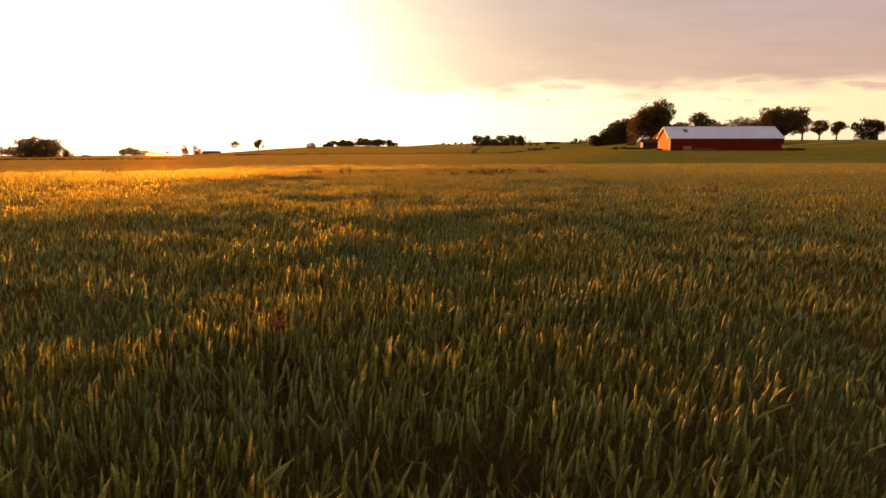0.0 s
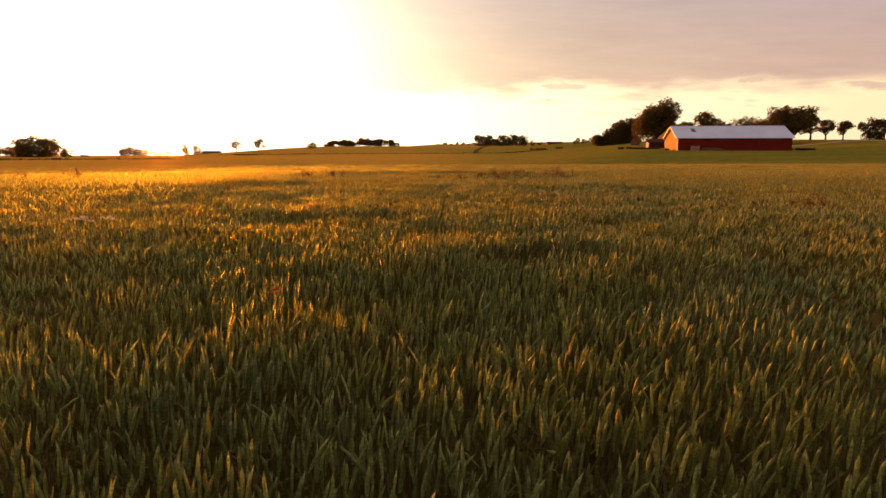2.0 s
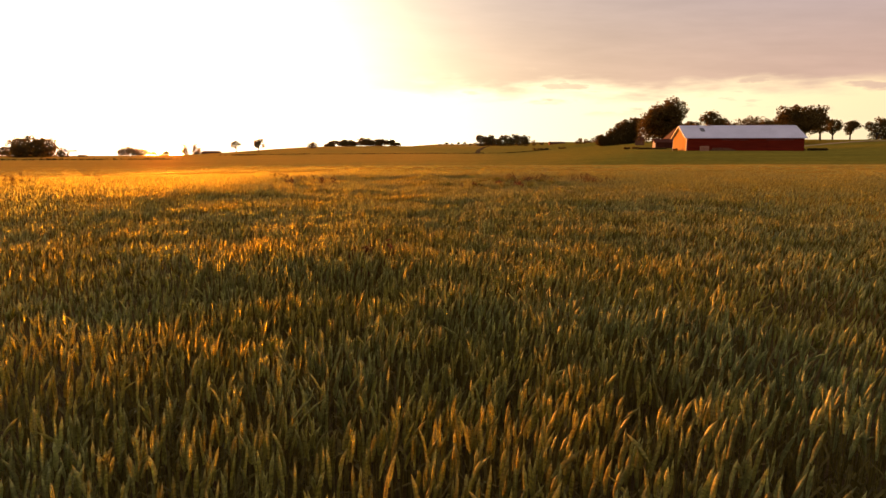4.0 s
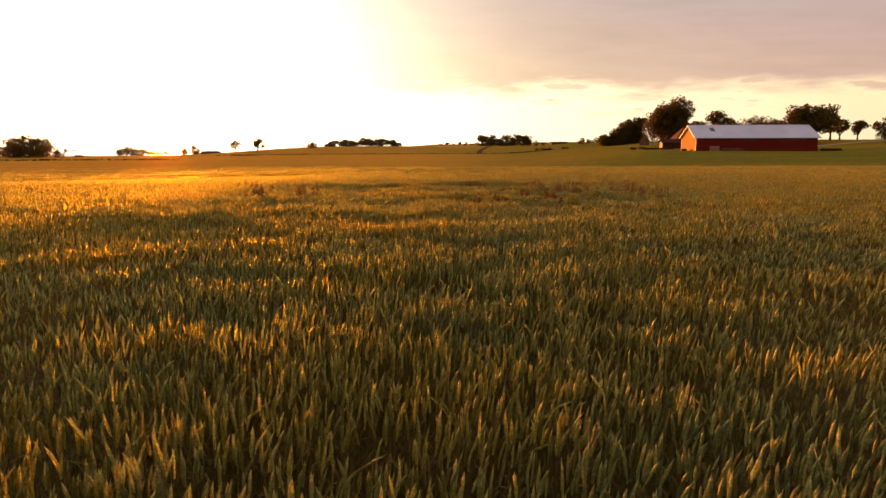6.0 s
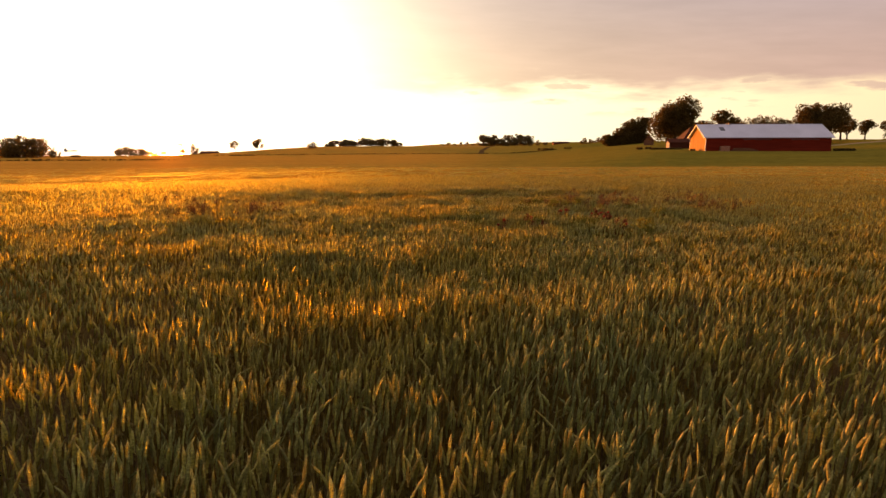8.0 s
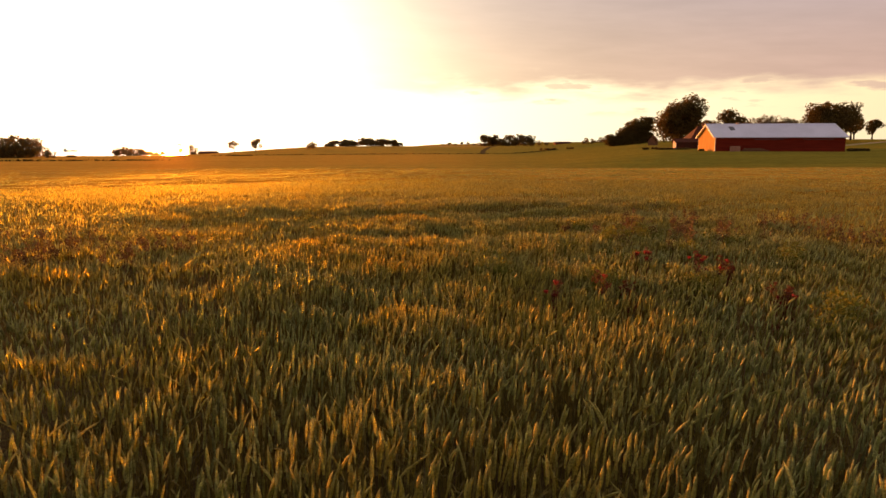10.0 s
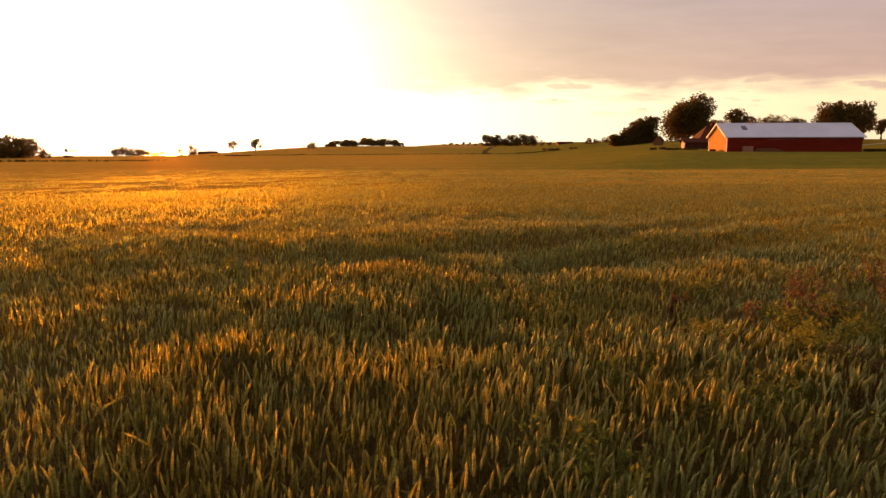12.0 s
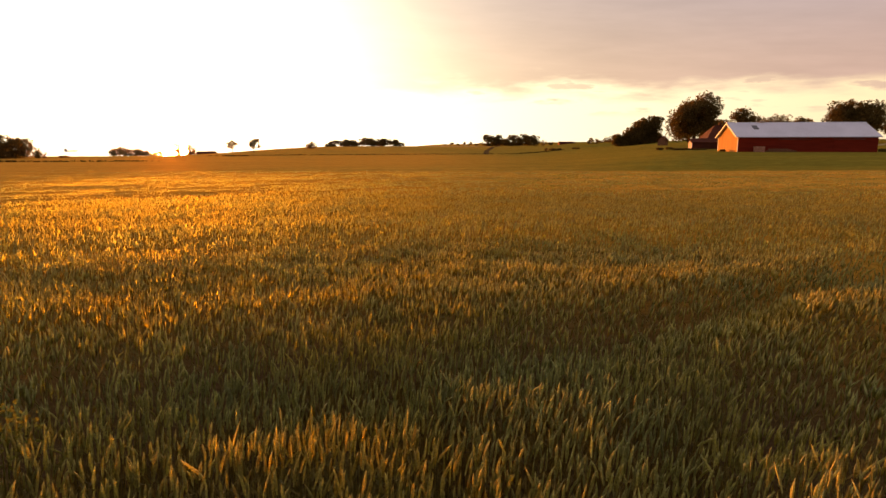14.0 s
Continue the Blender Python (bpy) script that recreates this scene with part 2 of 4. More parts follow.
def land(x, y):
    """Height of the crop's top."""
    x, y = np.asarray(x, float), np.asarray(y, float)
    u = x / np.maximum(y, 70)
    r = np.hypot(x, y)
    right = smooth(0.10, 0.30, u)
    left = smooth(-0.18, -0.45, u)
    z = slope_down(np.asarray(y, float))
    z = z - 1.4 * smooth(125, 300, y) * (1 - right)
    # two wheel tracks pressed slantwise into the crop
    off = ((x + 0.5) * -6.2 + (y - 37.0) * 8.5) / 10.5 + 0.15 * ripple(x, y, 2.0, 41)
    run = smooth(-1.5, 0.5, x) * (1 - smooth(14, 20, x))
    z = z - run * (0.24 * np.exp(-((off + 0.35) / 0.38) ** 2) + 0.18 * np.exp(-((off + 2.15) / 0.36) ** 2))
    z = z + run * (0.06 * np.exp(-((off - 0.5) / 0.45) ** 2) + 0.05 * np.exp(-((off + 1.3) / 0.45) ** 2))
    z = z - 0.9 * smooth(-0.05, -0.6, u) * smooth(22, 80, y)
    z = z + right * (1.75 * smooth(112, 166, y) + 0.9 * smooth(185, 250, y))
    z = z + 2.3 * smooth(92, 130, x) * smooth(70, 150, y)
    z = z + 2.75 * smooth(330, 520, y) * smooth(-0.42, -0.2, u) * (1 - right)
    z = z - 1.7 * smooth(318, 400, y) * left
    z = z - 18 * smooth(430, 900, y) * smooth(-0.16, -0.42, u)
    z = z + 6.0 * smooth(900, 2500, y) * smooth(0.02, 0.2, u)
    z = z - 24 * smooth(620, 1200, y) * smooth(0.0, -0.1, u)
    z = z + 0.25 * ripple(x, y, 60, 3) * smooth(60, 160, r) + 0.4 * ripple(x, y, 300, 8) * smooth(300, 700, r)
    return z


def near(x, y):
    """Smallest distance at which the flight sees a spot."""
    return np.maximum(np.maximum(np.abs(x + 0.3 + 0.04 * y) / 0.72 - 0.0, np.hypot(x + 1.3, np.maximum(y - 33.8, 0)) - 0.0), np.maximum(1.5 - y, 0) * 4)


def ground_height(x, y):
    q = near(x, y)
    return land(x, y) - (CROP - 0.05) + (CROP - 0.24) * smooth(3.6, 9, q) + 0.14 * smooth(18, 40, q)


def link_mesh(name, verts, faces, mat, parent=None, label="", shade=True):
    """verts: n x 3; faces: m x k indices. One mesh object."""
    data = bpy.data.meshes.new(name)
    verts, faces = np.asarray(verts, np.float32), np.asarray(faces, np.int32)
    m, k = faces.shape
    data.vertices.add(len(verts))
    data.vertices.foreach_set("co", verts.ravel())
    data.loops.add(m * k)
    data.loops.foreach_set("vertex_index", faces.ravel())
    data.polygons.add(m)
    data.polygons.foreach_set("loop_start", np.arange(0, m * k, k, dtype=np.int32))
    data.polygons.foreach_set("use_smooth", np.full(m, shade))
    data.update(calc_edges=True)
    data.validate()
    data.materials.append(mat)
    ob = new(name, data)
    ob.parent = parent
    if label:
        ob["label"] = label
    return ob


def part(name, bm, mat, parent=None, label="", shade=False):
    """Links a bmesh as one mesh object under a thing or a part."""
    data = bpy.data.meshes.new(name)
    for f in bm.faces:
        f.smooth = shade
    bm.to_mesh(data)
    bm.free()
    data.materials.append(mat)
    ob = new(name, data)
    ob.parent = parent
    if label:
        ob["label"] = label
    return ob


def thing(name, at, label, category, group="", kind="", turn=0.0):
    ob = new(name)
    ob.empty_display_size = 0.3
    ob.matrix_world = pose(*at, 0, 0, turn)
    return tagged(ob, label, category, group, kind)


def grid_lines(stops):
    """Lines whose spacing widens: (from, step) pairs and the end."""
    out = []
    for (a, s), (b, _) in zip(stops[:-1], stops[1:]):
        out += list(np.arange(a, b - 1e-6, s))
    return np.array(out + [stops[-1][0]])


def ground_material():
    """Soil under the wheat, then ripening wheat, then green fields."""
    mat = material("field_ground", (0.36, 0.235, 0.042), 0.95, spread=0.35, scale=0.12, fine=2.2, bump=0.8, second=(0.48, 0.285, 0.046), stretch=(0.22, 1.6, 1), specular=0.0)
    nodes, links = mat.node_tree.nodes, mat.node_tree.links
    hsv = next(n for n in nodes if n.type == "HUE_SAT")
    geo = nodes.new("ShaderNodeNewGeometry")
    xyz = nodes.new("ShaderNodeSeparateXYZ")
    links.new(geo.outputs["Position"], xyz.inputs[0])
    wobble = nodes.new("ShaderNodeTexNoise")
    wobble.inputs["Scale"].default_value = 0.02
    add = nodes.new("ShaderNodeMath")
    add.operation, add.inputs[1].default_value = "MULTIPLY_ADD", 16.0
    links.new(wobble.outputs["Fac"], add.inputs[0]), links.new(xyz.outputs[1], add.inputs[2])
    field = nodes.new("ShaderNodeMapRange")
    field.inputs["From Min"].default_value, field.inputs["From Max"].default_value = 118, 124
    links.new(add.outputs[0], field.inputs["Value"])
    turn = nodes.new("ShaderNodeMath")
    turn.operation = "DIVIDE"
    links.new(xyz.outputs[0], turn.inputs[0]), links.new(xyz.outputs[1], turn.inputs[1])
    side = nodes.new("ShaderNodeMapRange")
    side.inputs["From Min"].default_value, side.inputs["From Max"].default_value = -0.05, 0.2
    links.new(turn.outputs[0], side.inputs["Value"])
    both = nodes.new("ShaderNodeMath")
    both.operation = "MULTIPLY"
    links.new(field.outputs["Result"], both.inputs[0]), links.new(side.outputs["Result"], both.inputs[1])
    green = nodes.new("ShaderNodeMix")
    green.data_type = "RGBA"
    links.new(both.outputs[0], green.inputs[0])
    links.new(hsv.outputs["Color"], green.inputs[6])
    tint = nodes.new("ShaderNodeMix")
    tint.data_type, tint.blend_type = "RGBA", "MULTIPLY"
    tint.inputs[0].default_value, tint.inputs[7].default_value = 1.0, (0.48, 0.66, 0.6, 1)
    links.new(hsv.outputs["Color"], tint.inputs[6])
    links.new(tint.outputs[2], green.inputs[7])
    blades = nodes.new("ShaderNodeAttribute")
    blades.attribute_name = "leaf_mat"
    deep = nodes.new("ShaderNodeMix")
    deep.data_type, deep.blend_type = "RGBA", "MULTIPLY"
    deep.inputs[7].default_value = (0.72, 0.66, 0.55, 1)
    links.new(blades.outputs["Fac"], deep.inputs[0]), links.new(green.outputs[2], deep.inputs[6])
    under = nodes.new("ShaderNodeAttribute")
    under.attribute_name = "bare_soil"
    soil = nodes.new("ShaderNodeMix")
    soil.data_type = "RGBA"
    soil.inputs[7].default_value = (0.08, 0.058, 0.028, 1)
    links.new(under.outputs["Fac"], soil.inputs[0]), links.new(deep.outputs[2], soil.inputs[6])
    links.new(soil.outputs[2], nodes["Principled BSDF"].inputs["Base Color"])
    # low sun's glow added as an orange gloss, strongest far off to the left
    sun_gloss, both = nodes.new("ShaderNodeBsdfAnisotropic"), nodes.new("ShaderNodeMixShader")
    sun_gloss.inputs["Color"].default_value, sun_gloss.inputs["Roughness"].default_value = (0.55, 0.26, 0.04, 1), 0.8
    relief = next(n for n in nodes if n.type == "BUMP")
    links.new(relief.outputs[0], sun_gloss.inputs["Normal"])
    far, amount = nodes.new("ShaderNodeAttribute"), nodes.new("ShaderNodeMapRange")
    far.attribute_name = "far_left_gloss"
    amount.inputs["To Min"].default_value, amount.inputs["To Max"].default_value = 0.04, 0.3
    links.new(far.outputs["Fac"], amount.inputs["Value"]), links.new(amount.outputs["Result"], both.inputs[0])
    links.new(nodes["Principled BSDF"].outputs[0], both.inputs[1]), links.new(sun_gloss.outputs[0], both.inputs[2])
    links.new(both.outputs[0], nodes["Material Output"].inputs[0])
    return mat


def build_ground():
    xs = grid_lines([(-4800, 200), (-1200, 60), (-300, 12), (-90, 3), (-45, 0.7), (45, 3), (120, 12), (420, 60), (1200, 200), (4800, 0)])
    ys = grid_lines([(-1500, 100), (-200, 20), (-40, 4), (-4, 0.6), (90, 2), (200, 8), (700, 30), (1300, 100), (4800, 0)])
    x, y = np.meshgrid(xs, ys)
    z = ground_height(x, y)
    q = near(x, y)
    z = z + smooth(18, 34, q) * (1 - smooth(90, 140, q)) * (0.10 * ripple(x, y, 0.9, 1) + 0.06 * ripple(x * 0.5, y, 2.3, 2))
    verts = np.stack([x, y, z], -1).reshape(-1, 3)
    w = len(xs)
    i = (np.arange(len(ys) - 1)[:, None] * w + np.arange(w - 1)[None, :]).ravel()
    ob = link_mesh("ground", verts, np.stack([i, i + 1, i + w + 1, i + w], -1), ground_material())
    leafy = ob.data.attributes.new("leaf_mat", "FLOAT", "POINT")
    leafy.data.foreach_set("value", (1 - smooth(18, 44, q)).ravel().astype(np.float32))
    # where the added glow is strong: far off, towards the sun's side
    far = ob.data.attributes.new("far_left_gloss", "FLOAT", "POINT")
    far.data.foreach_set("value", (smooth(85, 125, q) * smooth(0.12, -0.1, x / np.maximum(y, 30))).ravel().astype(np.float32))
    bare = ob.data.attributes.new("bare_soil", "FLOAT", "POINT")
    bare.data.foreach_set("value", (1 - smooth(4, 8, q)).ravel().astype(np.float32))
    tagged(ob, "gently rolling farm fields of ripening wheat and green crops", "field", kind="structure")


build_ground()


def build_sea():
    bm = bmesh.new()
    bmesh.ops.create_grid(bm, x_segments=24, y_segments=24, size=2300)
    ob = part("water", bm, SEA)
    ob.matrix_world = pose(-2500, 2600, SEA_LEVEL)
    tagged(ob, "pale calm sea beyond the fields reflecting the evening sky", "sea", kind="structure")


build_sea()


# ---- wheat ----
def stalks(rng, x, y, rings, sides, leaf, thick, tall):
    """Wheat stalks at x, y: a nodding ear of sided rings, a ribbon of stem and a bent leaf."""
    n = len(x)
    base = ground_height(x, y)
    calm = 1 - 0.45 * smooth(7, 18, near(x, y))
    top = (land(x, y) + calm * (0.045 * ripple(x, y, 0.65, 5) + 0.035 * ripple(x * 0.45 + y * 0.2, y - x * 0.15, 1.8, 6)
           + 0.055 * ripple(x * 0.3 + y * 0.12, y * 0.97 - x * 0.2, 3.4, 478)) + 0.05 * calm * ripple(x + 0.2 * y, y, 0.34, 31) + rng.normal(0, 0.027, n))
    foot = np.stack([x, y, np.maximum(base, top - 0.8)], -1)
    way = rng.uniform(0, 2 * np.pi, n)
    lean = np.abs(rng.normal(0.0, 0.08, n)) + (rng.random(n) < 0.04) * rng.uniform(0.1, 0.5, n)
    tilt = np.stack([np.cos(way) * lean + 0.05, np.sin(way) * lean - 0.03], -1)
    length = rng.uniform(0.8, 1.25, n) * tall
    neck = np.stack([x + tilt[:, 0] * 0.45, y + tilt[:, 1] * 0.45, top - length], -1)
    axis = np.concatenate([tilt * 1.3, np.ones((n, 1))], -1)
    axis /= np.linalg.norm(axis, axis=1)[:, None]
    e1 = np.cross(axis, np.stack([np.sin(way * 5), np.cos(way * 5), np.zeros(n)], -1))
    e1 /= np.linalg.norm(e1, axis=1)[:, None] + 1e-9
    e2 = np.cross(axis, e1)
    cols, faces, kinds = [], [], []
    girth = thick * rng.uniform(0.75, 1.2, n)
    nod = rng.uniform(0.0, 0.3, n) * (rng.random(n) < 0.5)
    bend = np.concatenate([tilt * 0.6 + np.stack([np.cos(way * 7), np.sin(way * 7)], -1) * nod[:, None], -0.04 - 0.25 * nod[:, None]], -1)
    cols.append(neck)
    starts = []
    for j in range(rings):
        f = (0.02, 0.36, 0.74)[j]
        wide = (0.5, 1.0, 0.82)[j] if rings > 1 else 1.0
        f = f if rings > 1 else (0.5 if leaf else 0.12 if sides == 3 else 0.95)
        starts.append(1 + j * sides)
        for s in range(sides):
            a = 2 * math.pi * s / sides + j * 0.6
            cols.append(neck + axis * (length * f)[:, None] + bend * (length * f * f)[:, None]
                        + (e1 * math.cos(a) + e2 * (0.75 * math.sin(a))) * (girth * wide)[:, None])
    tip = 1 + rings * sides
    cols.append(neck + axis * (length * 1.04)[:, None] + bend * length[:, None])
    for s in range(sides):
        t = (s + 1) % sides
        # far ears are upright cones, or open four-sided ones added to brighten the field
        if rings == 1 and (leaf or sides == 4):
            faces.append((0, starts[0] + t, starts[0] + s))
        for j in range(rings - 1):
            faces.append((starts[j] + s, starts[j] + t, starts[j + 1] + t))
            faces.append((starts[j] + s, starts[j + 1] + t, starts[j + 1] + s))
        if leaf or sides == 3:
            faces.append((starts[-1] + s, starts[-1] + t, tip))
    kinds += [0] * len(faces)
    if leaf:
        k = len(cols)
        side = e1 * 0.005
        low = foot + (neck - foot) * 0.2
        if rings > 1:
            cols += [low - side, low + side, neck + side * 0.8]
            faces.append((k, k + 1, k + 2))
        k = len(cols)
        out = np.stack([np.cos(way * 3.1), np.sin(way * 3.1), np.zeros(n)], -1)
        across = np.stack([-out[:, 1], out[:, 0], np.zeros(n)], -1) * rng.uniform(0.005, 0.009, n)[:, None]
        root = foot + (neck - foot) * rng.uniform(0.3, 0.75, n)[:, None]
        reach = rng.uniform(0.10, 0.20, n)[:, None]
        rise = rng.uniform(0.03, 0.12, n)[:, None] * np.array([0, 0, 1])
        drop = rng.uniform(-0.12, 0.12, n)[:, None] * np.array([0, 0, 1])
        if rings > 1:
            cols += [root - across * 0.4, root + across * 0.4, root + out * reach * 0.5 + rise - across, root + out * reach * 0.5 + rise + across,
                     root + out * reach + drop]
            faces += [(k, k + 1, k + 3), (k, k + 3, k + 2), (k + 2, k + 3, k + 4)]
        else:
            cols += [root, root + out * reach * 0.5 + rise - across, root + out * reach * 0.5 + rise + across, root + out * reach + drop]
            faces += [(k, k + 2, k + 1), (k + 1, k + 2, k + 3)]
    kinds += [1] * (len(faces) - len(kinds))
    verts = np.stack(cols, 1).reshape(-1, 3)
    k = len(cols)
    tris = (np.array(faces)[None] + (np.arange(n) * k)[:, None, None]).reshape(-1, 3)
    return verts, tris, np.tile(kinds, n)


def scatter(rng, box, density):
    x0, x1, y0, y1 = box
    n = int((x1 - x0) * (y1 - y0) * density)
    return rng.uniform(x0, x1, n), rng.uniform(y0, y1, n)


def build_wheat():
    rng = np.random.default_rng(4)
    verts, tris, kinds, at = [], [], [], 0
    for box, low, high, density, rings, sides, leaf, thick, tall in (
            ((-5.5, 3.5, 1.2, 39.5), 0, 2.9, 380, 3, 3, True, 0.0092, 0.122),
            ((-9.5, 7, 1.2, 45.5), 2.9, 8.5, 320, 1, 3, True, 0.0108, 0.118),
            ((-25, 23, 1.2, 61), 8.5, 24, 75, 1, 3, False, 0.0140, 0.125),
            ((-25, 23, 1.2, 61), 8.5, 24, 60, 1, 4, False, 0.0125, 0.11),
            ((-44, 42, 1.2, 82), 24, 44, 20, 1, 3, False, 0.0185, 0.14),
            ((-44, 42, 1.2, 82), 24, 44, 22, 1, 4, False, 0.0165, 0.12),
            ((-70, 66, 1.2, 112), 44, 72, 8, 1, 3, False, 0.024, 0.15),
            ((-70, 66, 1.2, 112), 44, 72, 12, 1, 4, False, 0.021, 0.12),
            ((-125, 115, 30, 150), 72, 122, 3.4, 1, 3, False, 0.045, 0.15),
            ((-125, 115, 30, 150), 72, 122, 3.0, 1, 4, False, 0.038, 0.12)):
        x, y = scatter(rng, box, density)
        q = near(x, y) * (1 + rng.normal(0, 0.08, len(x)))
        # thin spots and gaps in the stand
        gap = ripple(x, y, 0.45, 11) + 0.6 * ripple(x, y, 1.4, 12)
        q = np.where(low > 70, q * (1 + 0.4 * rng.random(len(x)) ** 2), q)
        seen = np.abs(x + 0.3 + 0.04 * y) < 0.72 * y + 6
        keep = seen & (y < 112 + 0.5 * np.maximum(-x, 0)) & (q >= low) & (q < high) & (gap > -1.0 + rng.normal(0, 0.15, len(x)))
        v, t, m = stalks(rng, x[keep], y[keep], rings, sides, leaf, thick, tall)
        verts.append(v), tris.append(t + at), kinds.append(m)
        at += len(v)
    ob = link_mesh("wheat", np.concatenate(verts), np.concatenate(tris), WHEAT)
    ob.data.materials.append(BLADE)
    ob.data.polygons.foreach_set("material_index", np.concatenate(kinds).astype(np.int32))
    tagged(ob, "dense green wheat with ripening ears, backlit by low sun", "wheat", kind="stuff")


build_wheat()


# ---- the farm ----
def box(bm, x0, x1, y0, y1, z0, z1):
    """An upright block."""
    m = Matrix.Translation(((x0 + x1) / 2, (y0 + y1) / 2, (z0 + z1) / 2)) @ Matrix.Diagonal((x1 - x0, y1 - y0, z1 - z0, 1))
    bmesh.ops.create_cube(bm, size=1, matrix=m)
    return bm


def prism(bm, outline, y0, y1, axis="y"):
    """Extrudes an outline of (across, up) pairs along y or x."""
    rows = []
    for along in (y0, y1):
        rows.append([bm.verts.new((a, along, b) if axis == "y" else (along, a, b)) for a, b in outline])
    n = len(outline)
    bm.faces.new(rows[0]), bm.faces.new(list(reversed(rows[1])))
    for i in range(n):
        bm.faces.new((rows[0][i], rows[1][i], rows[1][(i + 1) % n], rows[0][(i + 1) % n]))
    bmesh.ops.recalc_face_normals(bm, faces=bm.faces[:])
    return bm


BARN = (58.1, 167.8, 0.15)


def build_barn():
    length, width, eave, ridge = 27.6, 12.4, 3.35, 6.15
    barn = thing("barn", BARN, "long red wooden barn with a pale metal roof", "barn", turn=-4.6)
    for y in (0.0, width - 0.2):
        part("long_wall", box(bmesh.new(), 0, length, y, y + 0.2, 0, eave), RED, barn)
    # both gables take the colour that has the sunlight in it
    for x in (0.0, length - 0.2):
        part("gable_wall", prism(bmesh.new(), [(0.2, 0), (width - 0.2, 0), (width - 0.2, eave), (width / 2, ridge - 0.1), (0.2, eave)], x, x + 0.2, "x"), SUNLIT_PAINT, barn)
    slope = (ridge - eave) / (width / 2)
    for near_side in (True, False):
        e = -0.45 if near_side else width + 0.45
        low = eave - slope * 0.45 + 0.02
        roof = part("roof", prism(bmesh.new(), [(e, low), (width / 2, ridge), (width / 2, ridge + 0.12), (e, low + 0.12)], -0.5, length + 0.5, "x"), METAL, barn,
                    "pale grey metal roof slope")
        if near_side:
            bm = bmesh.new()
            prism(bm, [(3.0, eave + 3.0 * slope + 0.14), (4.7, eave + 4.7 * slope + 0.14), (4.7, eave + 4.7 * slope + 0.24), (3.0, eave + 3.0 * slope + 0.24)], 4.2, 5.2, "x")
            part("skylight", bm, DARK, roof, "dark roof light")
    part("ridge_cap", prism(bmesh.new(), [(width / 2 - 0.3, ridge), (width / 2, ridge + 0.2), (width / 2 + 0.3, ridge), (width / 2, ridge + 0.25)],
                            -0.52, length + 0.52, "x"), METAL, barn)
    # pale verge boards along the gables and corner boards
    for x in (-0.56, length + 0.5):
        for a, b in ((-0.45, width / 2), (width + 0.45, width / 2)):
            za, zb = eave - slope * 0.45, ridge
            part("verge_board", prism(bmesh.new(), [(a, za - 0.12), (b, zb - 0.12), (b, zb + 0.15), (a, za + 0.15)], x, x + 0.06, "x"), WHITE, barn)
    for x in (-0.05,):
        for y in (-0.05, width - 0.1):
            part("corner_board", box(bmesh.new(), x, x + 0.15, y, y + 0.15, 0.1, eave - 0.15), WHITE, barn)
    part("gutter", prism(bmesh.new(), [(-0.5, eave - 0.22), (-0.62, eave - 0.2), (-0.62, eave - 0.08), (-0.5, eave - 0.08)], -0.4, length + 0.4, "x"), METAL, barn)
    for x in (6.4, 6.9):
        vent = part("vent_cowl", box(bmesh.new(), x, x + 0.35, width / 2 - 0.18, width / 2 + 0.18, ridge + 0.15, ridge + 0.5), HULL, barn)
    for x in (8.5, 19.0):
        door = part("sliding_door", box(bmesh.new(), x, x + 3.0, -0.09, -0.02, 0.1, 2.7), RED, barn)
        part("rail", box(bmesh.new(), x - 0.3, x + 6.0, -0.14, -0.03, 2.72, 2.8), HULL, door)
    return barn


build_barn()


def gable_house(name, at, size, eave, ridge, wall_mat, roof_mat, label, category, turn=0.0, chimneys=(), openings=(), hip=0.0, gable_mat=None):
    """A house with its ridge along x: walls, roof slopes, chimneys and openings on the near side."""
    length, width = size
    home = thing(name, at, label, category, turn=turn)
    for y in (0.0, width - 0.2):
        part("wall", box(bmesh.new(), 0.2, length - 0.2, y, y + 0.2, 0, eave), wall_mat, home)
    for x in (0.0, length - 0.2):
        rise = eave + 0.02 if hip else ridge - 0.1
        part("gable", prism(bmesh.new(), [(0, 0), (width, 0), (width, eave), (width / 2, rise), (0, eave)], x, x + 0.2, "x"), gable_mat or wall_mat, home)
    slope = (ridge - eave) / (width / 2)
    if hip:
        bm = bmesh.new()
        low = eave - 0.1
        corners = [bm.verts.new(p) for p in ((-0.4, -0.4, low), (length + 0.4, -0.4, low), (length + 0.4, width + 0.4, low), (-0.4, width + 0.4, low))]
        tops = [bm.verts.new((hip, width / 2, ridge)), bm.verts.new((length - hip, width / 2, ridge))]
        bm.faces.new(corners[::-1])
        bm.faces.new((corners[0], corners[1], tops[1], tops[0])), bm.faces.new((corners[2], corners[3], tops[0], tops[1]))
        bm.faces.new((corners[1], corners[2], tops[1])), bm.faces.new((corners[3], corners[0], tops[0]))
        part("roof", bm, roof_mat, home)
    for e in () if hip else (-0.35, width + 0.35):
        low = eave - slope * 0.35 + 0.03
        part("roof", prism(bmesh.new(), [(e, low), (width / 2, ridge), (width / 2, ridge + 0.14), (e, low + 0.14)], -0.35, length + 0.35, "x"), roof_mat, home)
    for x in chimneys:
        part("chimney", box(bmesh.new(), x, x + 0.6, width / 2 - 0.3, width / 2 + 0.3, ridge - 0.4, ridge + 0.8), TILE, home)
    for x, z, w, h in openings:
        frame_ = part("window", box(bmesh.new(), x, x + w, -0.06, -0.01, z, z + h), WHITE, home)
        part("pane", box(bmesh.new(), x + 0.1, x + w - 0.1, -0.08, -0.062, z + 0.1, z + h - 0.1), DARK, frame_)
    return home


